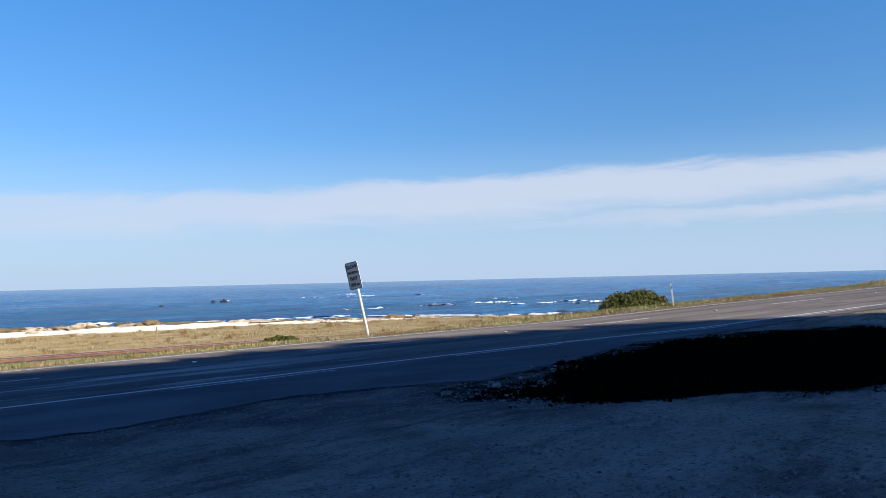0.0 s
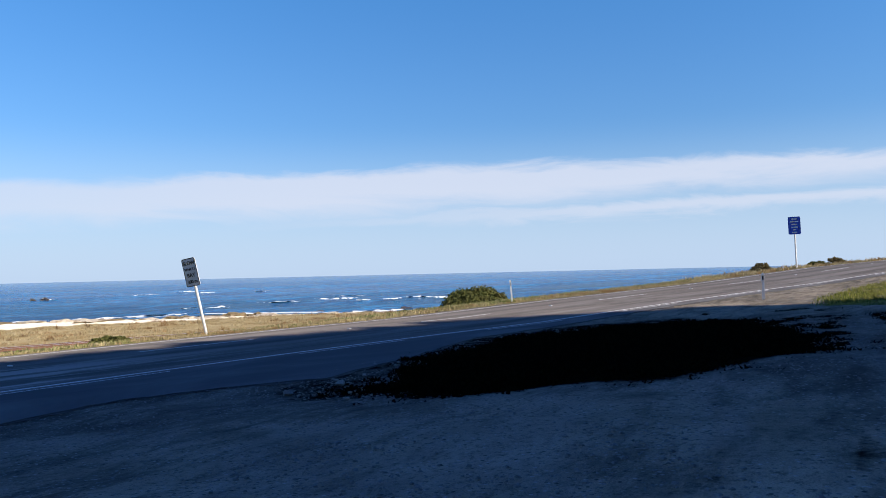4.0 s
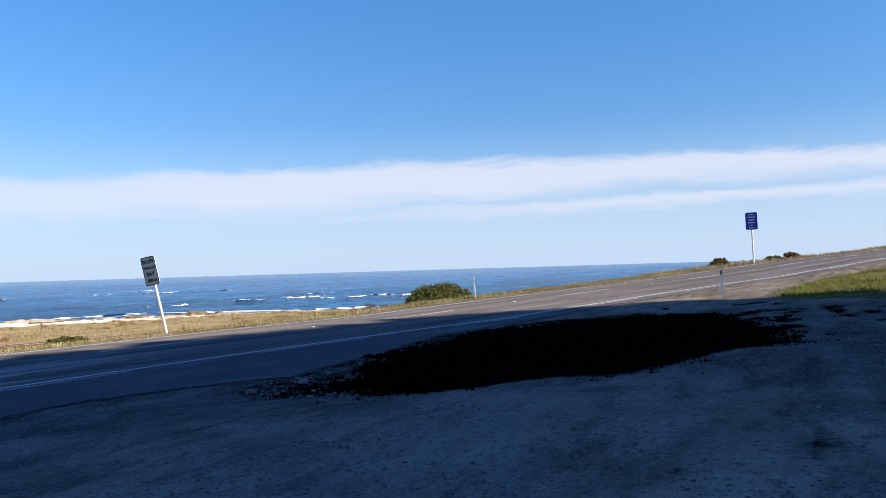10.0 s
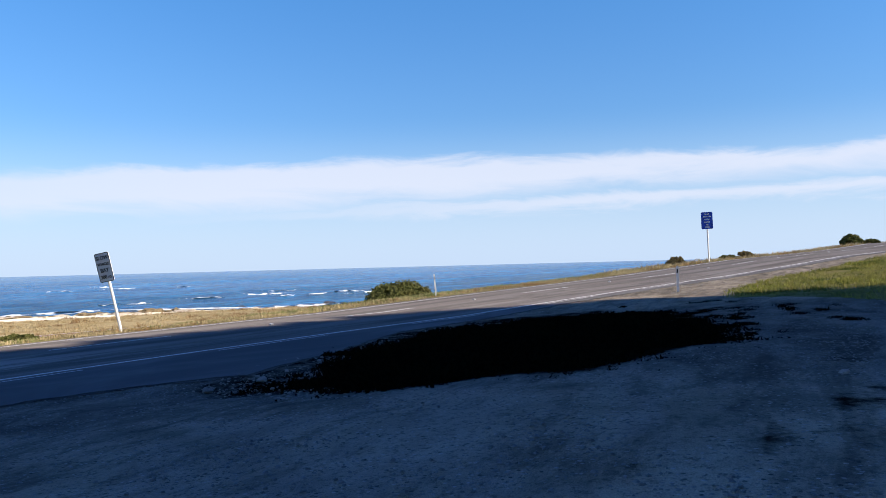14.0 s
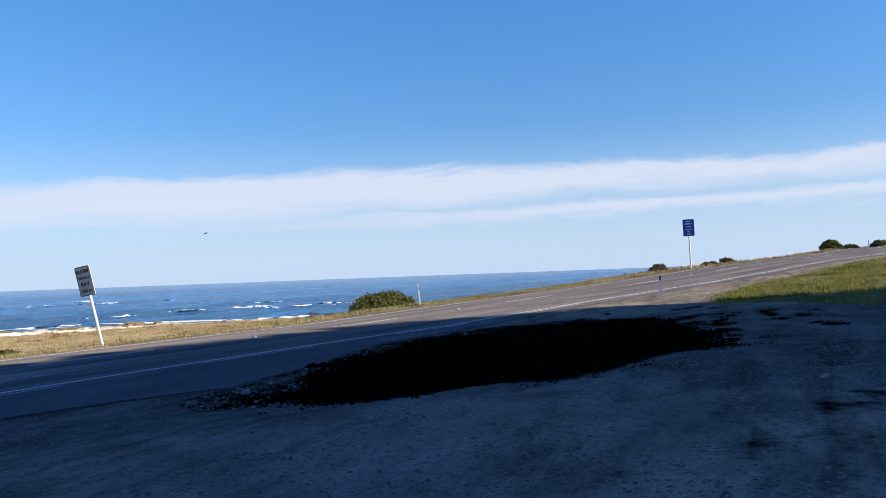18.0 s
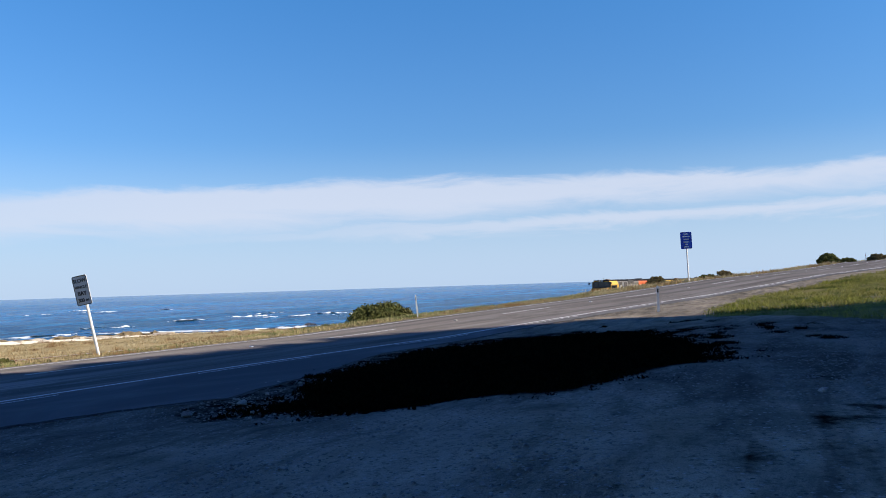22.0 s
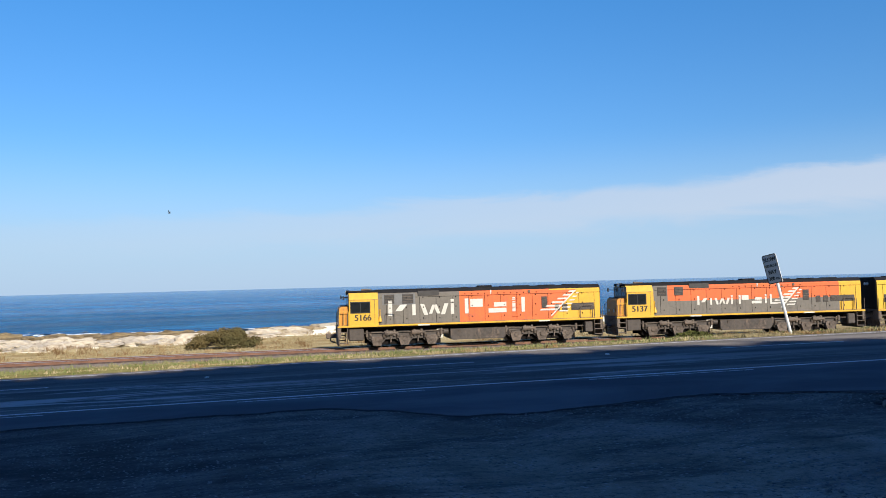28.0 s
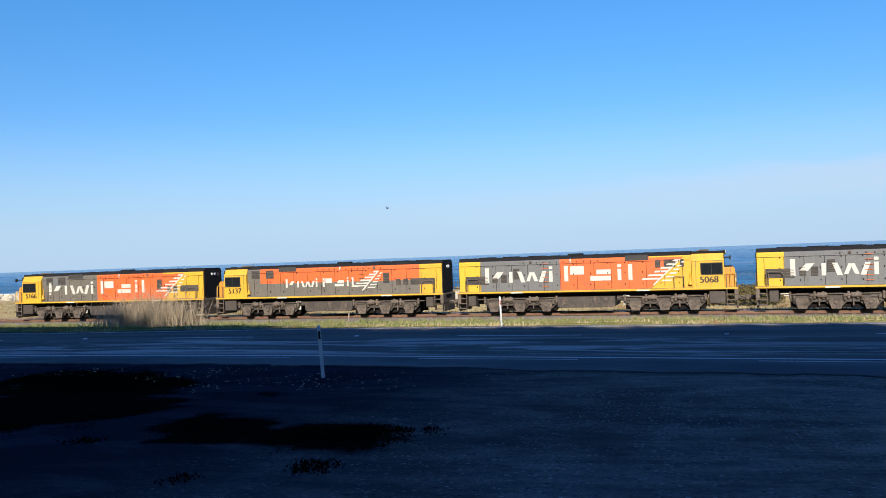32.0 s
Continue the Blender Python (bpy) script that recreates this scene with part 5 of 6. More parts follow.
                ax.tube((X(c), y2, 0.50), (X(c), y3 + 0.03 * (s > 0), 0.50), 0.15, 10)
                if s < 0:
                    ax.tube((X(c), y2 - 0.04, 0.50), (X(c), y2, 0.50), 0.12, 10)
                add("axle_box", ax, "grime", "", bogie)
                for dx in (-0.42, 0.42):
                    sp = Shape()
                    for k in range(4):
                        zz = 0.58 + 0.075 * k
                        sp.tube((X(c + dx), s * 1.18, zz), (X(c + dx), s * 1.18, zz + 0.05), 0.09, 8)
                    add("coil_spring", sp, "grime", "", bogie)
            for a in ((centres[0] + centres[1]) / 2, (centres[1] + centres[2]) / 2):
                cy = Shape().tube((X(a - 0.40), s * 1.20, 0.88), (X(a + 0.10), s * 1.20, 0.88), 0.15, 10).tube((X(a + 0.10), s * 1.20, 0.88), (X(a + 0.46), s * 1.20, 0.84), 0.07, 8)
                add("brake_cylinder", cy, "grime", "", bogie)
                hg = Shape()
                box(hg, a - 0.04, a + 0.04, *sorted((s * 1.12, s * 1.20)), 0.30, 0.85, 0.015)
                add("brake_hanger", hg, "grime", "", bogie)
        # near-black block closes the gap between the wheels as shade would
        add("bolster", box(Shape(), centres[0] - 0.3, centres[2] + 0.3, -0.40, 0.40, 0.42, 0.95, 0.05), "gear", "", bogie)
        for c in centres:
            ws_ = Shape()
            for s in (-1, 1):
                ws_.tube((0, s * 0.45, 0), (0, s * 0.60, 0), 0.475, 24)
                ws_.tube((0, s * 0.43, 0), (0, s * 0.46, 0), 0.505, 24)
                for k in range(6):
                    a = k * math.pi / 3
                    ws_.tube((0.30 * math.cos(a), s * 0.60, 0.30 * math.sin(a)), (0.30 * math.cos(a), s * 0.615, 0.30 * math.sin(a)), 0.06, 6)
            ws_.tube((0, -0.95, 0), (0, 0.95, 0), 0.085, 10)
            wo = part("wheelset", ws_, M["steel"], bogie, at=pose(X(c), 0, 0.475))
            wheels.append((wo, X(c)))
    return root, wheels


scheme_a = dict(kind="a", label="diesel locomotive in orange, grey and yellow with white lettering", sill="yellow", end="grime", step="grime", cab="yellow",
                hood=[(2.49, 7.58, "grey", "brown-grey hood section"), (7.58, 13.4, "orange", "orange hood section"), (13.4, 16.78, "yellow", "yellow hood section")],
                skin=[(13.4, 13.55, 15.2)], frames=[(2.76, 4.80, 1.18, 1.86)],
                grilles=[(2.88, 3.50, 1.24, 1.82), (3.99, 4.68, 1.24, 1.82), (12.88, 13.27, 0.72, 1.44), (13.74, 14.08, 0.52, 0.94), (14.24, 14.60, 0.52, 0.94), (14.85, 16.36, 0.52, 0.97)],
                word=[(3.12, 12.05, 0.52, 1.45)], fern=[(13.5, 0.20, 15.15, 1.80, 1.05)])
scheme_b = dict(kind="b", label="diesel locomotive with orange upper and grey lower sides, small white lettering", sill="yellow", end="grime", step="grime", cab="yellow",
                hood=[(2.49, 3.5, "grey", "grey hood section"), (3.5, 15.25, "grey", "grey lower hood", 1.42, 2.30), (3.5, 15.25, "orange", "orange upper hood", 2.30, 3.45), (15.25, 16.78, "yellow", "yellow hood section")],
                skin=[], frames=[], grilles=[(2.82, 3.43, 1.26, 1.82), (3.95, 4.54, 1.26, 1.82), (12.7, 13.13, 0.74, 1.42), (13.6, 13.92, 0.58, 1.0), (14.12, 14.45, 0.58, 1.0), (14.62, 16.3, 0.60, 1.0)],
                word=[(5.48, 10.72, 0.60, 1.18)], fern=[(11.15, 0.24, 12.40, 1.58, 0.95)])
scheme_c = dict(kind="c", label="diesel locomotive in yellow, grey and orange with large white lettering", sill="yellow", end="grime", step="grime", cab="yellow",
                hood=[(10.25, 15.35, "coolgrey", "cool grey hood section"), (4.9, 10.25, "orange", "orange hood section"), (2.49, 4.9, "yellow", "yellow hood section"), (15.35, 16.78, "brightyellow", "bright yellow hood section")],
                skin=[(4.9, 4.78, 2.95)], frames=[],
                grilles=[(2.93, 3.15, 1.24, 1.70), (3.40, 4.06, 1.24, 1.70), (4.25, 4.55, 1.24, 1.70), (14.85, 16.35, 0.45, 0.98), (14.25, 14.60, 0.55, 1.05), (13.65, 14.02, 0.55, 1.05), (12.80, 13.20, 0.75, 1.42)],
                word=[(5.6, 15.05, 0.55, 1.50)], fern=[(4.7, 0.20, 3.12, 1.70, 0.95)])
TRAIN = [loco("locomotive", "5166", scheme_a), loco("locomotive", "5137", scheme_b), loco("locomotive", "5068", scheme_c, False), loco("locomotive", "", scheme_c, False)]


# ---------------------------------------------------------------- grass, bushes, rocks
def tufts(points, height, spread, blades, rng, bend=0.35, width=0.02):
    """Blades of grass in tufts at x, y, z points, all in one mesh."""
    pts = np.repeat(np.array(points), blades, axis=0)
    n = len(pts)
    a = rng.uniform(0, 2 * np.pi, n)
    h = height * rng.uniform(0.5, 1.25, n) * np.repeat(0.55 + 0.95 * rng.uniform(0, 1, len(points)) ** 2.5, blades)
    base = pts + np.stack([rng.normal(0, spread, n), rng.normal(0, spread, n), np.full(n, -0.03)], 1)
    side = np.stack([np.cos(a), np.sin(a), np.zeros(n)], 1) * (width * rng.uniform(0.6, 1.5, n))[:, None]
    b = rng.uniform(0, 2 * np.pi, n)
    k = bend * rng.uniform(0.2, 1.3, n) * h
    tip = base + np.stack([np.cos(b) * k, np.sin(b) * k, h], 1)
    mid = base * 0.5 + tip * 0.5 + np.stack([-np.cos(b) * k * 0.18, -np.sin(b) * k * 0.18, h * 0.08], 1)
    v = np.stack([base - side, base + side, mid + side * 0.7, mid - side * 0.7, tip], 1).reshape(-1, 3)
    i = np.arange(n)[:, None] * 5
    quads = (i + np.array([[0, 1, 2, 3]])).tolist()
    tris = (i + np.array([[3, 2, 4]])).tolist()
    me = bpy.data.meshes.new("tufts")
    me.from_pydata(v.tolist(), [], quads + tris)
    return me


def scatter_sd(line, count, s0, s1, d0, d1, rng, keep=None):
    """Random ground points between offsets d0(s) and d1(s) of a line."""
    s, w = rng.uniform(s0, s1, count), rng.uniform(0, 1, count)
    a = np.array([d0(k) if callable(d0) else d0 for k in s])
    b = np.array([d1(k) if callable(d1) else d1 for k in s])
    d = a + (b - a) * w
    x, y, th = (np.interp(s, SS, line[:, k]) for k in range(3))
    x, y = x + np.sin(th) * d, y + np.cos(th) * d
    z = land(x, y)[0]
    p = np.stack([x, y, z], 1)
    if keep is not None:
        p = p[keep(p[:, 0], p[:, 1], rng)]
    return p


def patchy(size, limit, seed):
    return lambda x, y, rng: lumps(x, y, size, seed) + rng.uniform(-0.25, 0.25, len(x)) > limit


rng = np.random.default_rng(7)


def stuff(name, me, mat, label, category):
    return tagged(part(name, me, mat), label, category, kind="stuff")


stuff("verge_grass", tufts(scatter_sd(ROAD, 26000, -75, 75, 8.9, 22, rng, patchy(2.5, -0.05, 2)), 0.11, 0.09, 5, rng, 0.6), M["grass"], "short green and straw roadside grass", "grass")
stuff("verge_grass", tufts(scatter_sd(ROAD, 9000, -75, 110, 8.75, 10.4, rng, patchy(1.2, 0.05, 5)), 0.11, 0.09, 5, rng, 0.6), M["straw"], "dry grass fringe along the road edge", "grass")
stuff("verge_grass", tufts(scatter_sd(ROAD, 14000, 50, 170, 8.7, 14, rng, patchy(2, -0.2, 5)), 0.26, 0.10, 4, rng, 0.6, width=0.03), M["straw"], "dry grass on the verge by the bend", "grass")
stuff("verge_grass", tufts(scatter_sd(ROAD, 9000, 16, 56, 8.9, 10.8, rng, patchy(2.6, -0.12, 51)), 0.12, 0.10, 5, rng, 0.7, width=0.018), M["straw"], "taller straw-coloured grass along the road edge", "grass")
stuff("verge_grass", tufts(scatter_sd(ROAD, 5000, 24, 56, 9.6, 12.6, rng, patchy(1.8, -0.15, 53)), 0.14, 0.12, 5, rng, 0.7, width=0.02), M["grass"], "ragged green and straw grass on the bank beside the road", "grass")
stuff("dry_grass", tufts(scatter_sd(TRACK, 40000, -110, 90, 2.2, lambda s: float(grass_end(s)) + 0.8, rng, patchy(3.0, -0.1, 11)), 0.20, 0.16, 5, rng, 0.8, width=0.02), M["straw"], "brown dry grass between track and shore", "grass")
stuff("track_grass", tufts(scatter_sd(TRACK, 16000, -110, 70, -6, -1.35, rng, patchy(1.5, -0.15, 14)), 0.29, 0.12, 5, rng, 0.6), M["grass"], "green grass below the ballast", "grass")

stuff("track_grass", tufts(scatter_sd(TRACK, 9000, -4, 75, -3.4, -0.95, rng, patchy(1.1, -0.2, 61)), 0.22, 0.10, 5, rng, 0.6), M["straw"], "ragged dry grass growing over the ballast edge", "grass")
stuff("tussock", tufts(scatter_sd(TRACK, 900, -60, 80, 2.6, lambda s: float(grass_end(s)) + 2.0, rng, patchy(5.0, 0.05, 63)), 0.42, 0.22, 26, rng, 0.9, width=0.016), M["brown"], "brown dead tussocks in the dry grass", "grass")


def greener(x, y, r):
    s, d = nearest(ROAD, x, y)
    return (lot_green(s, d) + r.uniform(-0.4, 0.4, len(x)) > 0.5) & (lumps(x, y, 2.0, 16) > -0.35)


stuff("lot_grass", tufts(scatter_sd(ROAD, 42000, 28, 110, -22.0, -2.5, rng, greener), 0.15, 0.10, 6, rng, 0.9, width=0.014), M["lush"], "bright green grass beside the gravel lot", "grass")


def reeds():
    pts = []
    for _ in range(320):
        w = rng.normal(0, 1)
        a, r = -37.6 + 1.3 * w, 46.5 + rng.normal(0, 0.5)
        x, y = r * math.sin(radians(a)), r * math.cos(radians(a))
        pts.append((x, y, ground_at(x, y)))
    stuff("reed_clump", tufts(pts, 1.55, 0.28, 14, rng, 0.55, 0.009), M["reed"], "tall pale dry reeds beside the track", "reeds")


reeds()


def bush(name, label, x, y, w, h, deep, mat, leaves=2600, leaf=0.09, seed=1, clumps=26):
    """A low shrub: short trunk, limbs, and a dense uneven crown of leaf clumps."""
    r = np.random.default_rng(seed)
    z = ground_at(x, y)
    top = thing(name, label, "bush", pose(x, y, z))
    wood = Shape()
    wood.tube((0, 0, -0.2), (0, 0, h * 0.35), 0.09, 8, 0.06)
    cs = []
    for i in range(clumps):
        a, q = r.uniform(0, 2 * np.pi), r.uniform(0.05, 1.0) ** 0.6
        px, py = math.cos(a) * q * w * 0.46, math.sin(a) * q * deep * 0.46
        pz = h * (1 - 0.75 * q ** 2.2) * r.uniform(0.55, 0.88)
        cs.append((px, py, pz))
        if i % 3 == 0:
            wood.tube((0, 0, h * 0.2), (px, py, pz), 0.05, 5, 0.02)
    part("trunk", wood, M["bark"], top, "short woody stems")
    c = np.array(cs)[r.integers(0, len(cs), leaves)]
    rad = h * 0.20
    d = r.normal(0, 1, (leaves, 3))
    d /= np.linalg.norm(d, axis=1)[:, None]
    p = c + d * rad * r.uniform(0.55, 1.1, (leaves, 1)) * np.array([w / (2.0 * h) if w > 2 * h else 1.0, 1.0, 0.9])
    p[:, 2] = np.maximum(p[:, 2], 0.03)
    u = r.normal(0, 1, (leaves, 3))
    u /= np.linalg.norm(u, axis=1)[:, None]
    v = np.cross(u, d + 0.3 * r.normal(0, 1, (leaves, 3)))
    v /= np.linalg.norm(v, axis=1)[:, None] + 1e-9
    s = leaf * r.uniform(0.6, 1.4, (leaves, 1))
    q = np.stack([p - u * s, p + v * s * 0.55, p + u * s, p - v * s * 0.55], 1).reshape(-1, 3)
    me = bpy.data.meshes.new("crown")
    me.from_pydata(q.tolist(), [], (np.arange(leaves)[:, None] * 4 + np.arange(4)).tolist())
    part("crown", me, mat, top, "dense leafy crown")
    return top


def at_angle(a, r):
    return r * math.sin(radians(a)), r * math.cos(radians(a))


bush("bush", "large rounded dark green coastal bush beyond the track", *at_angle(61.6, 80), 11.0, 2.75, 6.0, M["leaf"], 20000, 0.13, 3, 150)
bush("bush", "small dark green bush on the road verge", *at_angle(81.2, 62), 2.8, 0.72, 1.5, M["brownleaf"], 2200, 0.08, 4)
bush("bush", "low straggling bush behind the road verge", *at_angle(84.6, 68), 3.2, 0.48, 1.6, M["leaf"], 2600, 0.09, 5)
bush("bush", "small bush behind the road verge", *at_angle(85.7, 70), 2.8, 0.64, 1.6, M["brownleaf"], 2200, 0.09, 6)
bush("bush", "dense dark bush beside the far bend", *at_angle(92.2, 101), 4.2, 1.35, 3.0, M["leaf"], 6000, 0.12, 7, 40)
bush("bush", "low tail of scrub beside the far bend", *at_angle(93.3, 103), 3.4, 0.6, 2.0, M["leaf"], 3000, 0.11, 17, 30)
bush("bush", "scrubby reddish bush beside the far bend", *at_angle(95.0, 118), 4.5, 1.0, 3.0, M["brownleaf"], 4500, 0.12, 8, 40)
bush("bush", "brown wind-shorn bush beyond the track", *at_angle(3.4, 62.5), 5.6, 1.65, 3.0, M["brownleaf"], 9000, 0.09, 9, 60)
bush("bush", "small bush among the pale rocks", *at_angle(-23.1, 66.0), 1.5, 1.1, 1.3, M["leaf"], 2600, 0.08, 10)
bush("bush", "brown bush beyond the track", *at_angle(-40.8, 70), 2.4, 1.6, 2.0, M["brownleaf"], 4200, 0.08, 12)
bush("bush", "low green bush on the grass verge", *at_angle(36.3, 36.0), 2.2, 0.35, 1.0, M["leaf"], 2200, 0.07, 13)


def boulders():
    kinds = {k: [rock_shape(random.Random(i * 7 + len(k)), 1, 1, 1, 0.45, 3, 0.25, 0.55) for i in range(7)] for k in ("lime", "tan", "ochre", "darkrock")}
    for k, ms in kinds.items():
        for me in ms:
            me.materials.append(M[k])
            me.polygons.foreach_set("use_smooth", [False] * len(me.polygons))
    words = {"tan": "rounded tan boulder on the shingle", "lime": "pale weathered limestone boulder on the shore", "ochre": "ochre-brown rock outcrop at the waterline", "darkrock": "dark wet rock at the water's edge"}
    r = random.Random(5)
    count, rest = [0], {k: Shape() for k in kinds}

    def put(k, s, d, w, dp, h, turn=None):
        x, y, th = along(TRACK, s, d)
        z = max(ground_at(x, y), SEA_Z - 0.1)
        me = r.choice(kinds[k])
        at = pose(x, y, z - 0.08 * h, 0, 0, r.uniform(-20, 20) if turn is None else turn) @ Matrix.Diagonal((w, dp, h, 1))
        if k != "darkrock" and (math.hypot(x, y) > 94 or count[0] > 270) and w * h < 1.6:
            rest[k].add([at @ v.co for v in me.vertices], [tuple(p.vertices) for p in me.polygons])
            return
        count[0] += k != "darkrock"
        ob = new("boulder" if k != "darkrock" else "sea_rock", me)
        ob.matrix_basis = at
        tagged(ob, words[k], "boulder", "rocks along the shore")

    for _ in range(400):
        s = r.uniform(-85, 9)
        a, b = float(grass_end(s)), float(shore_out(s))
        size = r.uniform(0.45, 1.3)
        put("lime", s, a + 0.8 + (b - a) * 0.5 * r.random() ** 1.2, size * r.uniform(1.3, 2.6), size * r.uniform(0.8, 1.4), size * r.uniform(0.42, 0.80))
    for _ in range(230):
        s = r.uniform(-130, -55)
        a, b = float(grass_end(s)), float(shore_out(s))
        size = r.uniform(0.5, 1.1)
        put("lime", s, a + (b - a) * r.random() ** 1.3, size * r.uniform(0.9, 1.5), size * r.uniform(0.8, 1.4), size * r.uniform(0.6, 1.1))
    for _ in range(100):
        s = r.uniform(-85, 9)
        a, b = float(grass_end(s)), float(shore_out(s))
        size = r.uniform(0.7, 1.5)
        put("ochre", s, a + (b - a) * r.uniform(0.4, 0.95), size * r.uniform(1.6, 3.4), size * r.uniform(0.8, 1.4), size * r.uniform(0.5, 0.8))
    for _ in range(44):
        s = r.uniform(6, 48)
        size = r.uniform(0.6, 1.15)
        put(r.choice(("lime", "tan", "tan")), s, float(grass_end(s)) + r.uniform(6, 12), size * r.uniform(1.6, 3.0), size * r.uniform(0.9, 1.4), size * r.uniform(0.30, 0.52))
    for _ in range(46):
        s = r.uniform(9, 66)
        b = float(shore_out(s))
        size = r.uniform(0.35, 0.95)
        put(r.choice(("ochre", "lime", "tan", "tan")), s, float(grass_end(s)) + r.uniform(6, 12), size * r.uniform(1.0, 1.9), size * r.uniform(0.8, 1.3), size * r.uniform(0.45, 0.75))
    for _ in range(80):
        s = r.uniform(36, 84)
        a, b = float(grass_end(s)), float(shore_out(s))
        size = r.uniform(0.5, 1.0)
        put(r.choice(("tan", "ochre", "lime", "tan")), s, a + (b - a) * r.uniform(0.1, 0.95), size * r.uniform(1.6, 3.6), size * r.uniform(1.0, 1.8), size * r.uniform(0.22, 0.42))
    for _ in range(70):
        s = r.uniform(9, 70)
        a, b = float(grass_end(s)), float(shore_out(s))
        size = r.uniform(0.15, 0.4)
        put("lime", s, a + (b - a) * r.random(), size * r.uniform(1.0, 2.2), size, size * 0.8)
    for _ in range(40):
        s = r.uniform(60, 130)
        b = float(shore_out(s))
        size = r.uniform(0.3, 0.7)
        put("ochre", s, b - r.uniform(0, 8), size * r.uniform(1.4, 3.4), size * r.uniform(0.8, 1.5), size * r.uniform(0.5, 0.9))
    for _ in range(64):
        s = r.uniform(-120, 120)
        b = float(shore_out(s))
        size = r.uniform(0.5, 1.2)
        put("darkrock", s, b + r.uniform(-4, 12), size * r.uniform(1.0, 2.4), size * r.uniform(0.8, 1.6), size * r.uniform(0.3, 0.55))
    for k, what in (("lime", "jumble of smaller pale limestone rocks on the shore"), ("ochre", "jumble of smaller ochre rocks by the water")):
        rest[k].add(rest["tan"].v, rest["tan"].f) if k == "ochre" else None
        stuff("shore_rocks", rest[k].mesh("shore_rocks"), M[k], what, "rocks")
    for x, y, w, h in ((151, 237, 1.5, 1.0), (148, 239, 1.0, 0.7), (116, 215, 1.0, 0.5), (-80.6, 209, 1.6, 0.8), (-78, 210, 1.0, 0.6)):
        ob = new("sea_rock", r.choice(kinds["darkrock"]))
        ob.matrix_basis = pose(x, y, SEA_Z, 0, 0, r.uniform(0, 90)) @ Matrix.Diagonal((w, w * 0.8, h, 1))
        tagged(ob, "dark rock awash in the open sea", "boulder", "rocks along the shore")


boulders()


def pebbles(points, lo, hi, seed):
    """Many small angular stones in one mesh."""
    r = np.random.default_rng(seed)
    n = len(points)
    base = np.array([(1, 0.1, 0), (0.0, 0.9, 0), (-0.95, 0.1, 0), (0.1, -0.9, 0), (0.62, 0.05, 0.48), (0.05, 0.55, 0.52), (-0.55, 0.1, 0.42), (0.0, -0.55, 0.46)])
    f = [(0, 1, 5, 4), (1, 2, 6, 5), (2, 3, 7, 6), (3, 0, 4, 7), (4, 5, 6, 7)]
    a = r.uniform(0, 2 * np.pi, n)
    s = lo * (hi / lo) ** r.uniform(0, 1, n) ** 2.2
    jit = 1 + r.uniform(-0.3, 0.3, (n, 8, 3))
    v = base[None] * jit * s[:, None, None]
    x = v[..., 0] * np.cos(a)[:, None] - v[..., 1] * np.sin(a)[:, None]
    y = v[..., 0] * np.sin(a)[:, None] + v[..., 1] * np.cos(a)[:, None]
    p = np.stack([x, y, v[..., 2]], -1) + np.array(points)[:, None, :]
    me = bpy.data.meshes.new("pebbles")
    me.from_pydata(p.reshape(-1, 3).tolist(), [], (np.arange(n)[:, None, None] * 8 + np.array(f)[None]).reshape(-1, 4).tolist())
    return me


lot = scatter_sd(ROAD, 48000, 5, 42, lambda s: -15.0, lambda s: -float(apron(s)) - 0.02, rng, patchy(1.4, -0.12, 30))
stuff("gravel", pebbles(lot, 0.007, 0.038, 4), M["stone"], "loose grey gravel of the lay-by", "gravel")
specks = scatter_sd(ROAD, 9000, -26, 14, lambda s: -9.0, lambda s: -float(apron(s)) - 0.4, rng, patchy(1.8, 0.05, 31))
stuff("gravel", pebbles(specks, 0.008, 0.036, 8), M["stone"], "small pale stones scattered on dark soil", "gravel")
rim = scatter_sd(ROAD, 2600, 5, 34, lambda s: -float(apron(s)) - 2.6, lambda s: -float(apron(s)) - 0.02, rng, patchy(0.8, 0.05, 33))
stuff("gravel", pebbles(rim, 0.008, 0.038, 6), M["stone"], "coarser gravel along the broken asphalt edge", "gravel")


def loose_stones():
    ms = [rock_shape(random.Random(90 + i), 1, 1, 1, 0.3, 2, 0.5) for i in range(5)]
    for me in ms:
        me.materials.append(M["stone"])
    r = random.Random(12)

    def put(x, y, size):
        ob = new("stone", r.choice(ms))
        ob.matrix_basis = pose(x, y, ground_at(x, y) + size * 0.25, 0, 0, r.uniform(0, 360)) @ Matrix.Diagonal((size, size * r.uniform(0.7, 1), size * r.uniform(0.55, 0.8), 1))
        tagged(ob, "loose grey stone lying on gravel", "stone", "stones on the lay-by")

    put(*at_angle(48.0, 13.55), 0.095)
    put(*at_angle(51.7, 14.4), 0.10)
    put(10.8, -0.28, 0.07)
    for _ in range(110):
        x, y = r.uniform(9.0, 15.0), r.uniform(6.8, 10.6)
        if inside(RIM, np.array([x]), np.array([y]))[0] > -0.4:
            put(x, y, 0.012 + 0.036 * r.random() ** 2.5)
    for _ in range(40):
        a, q = r.uniform(-30, 30), r.uniform(9.0, 13.5)
        put(*at_angle(a, q), r.uniform(0.012, 0.03))


loose_stones()


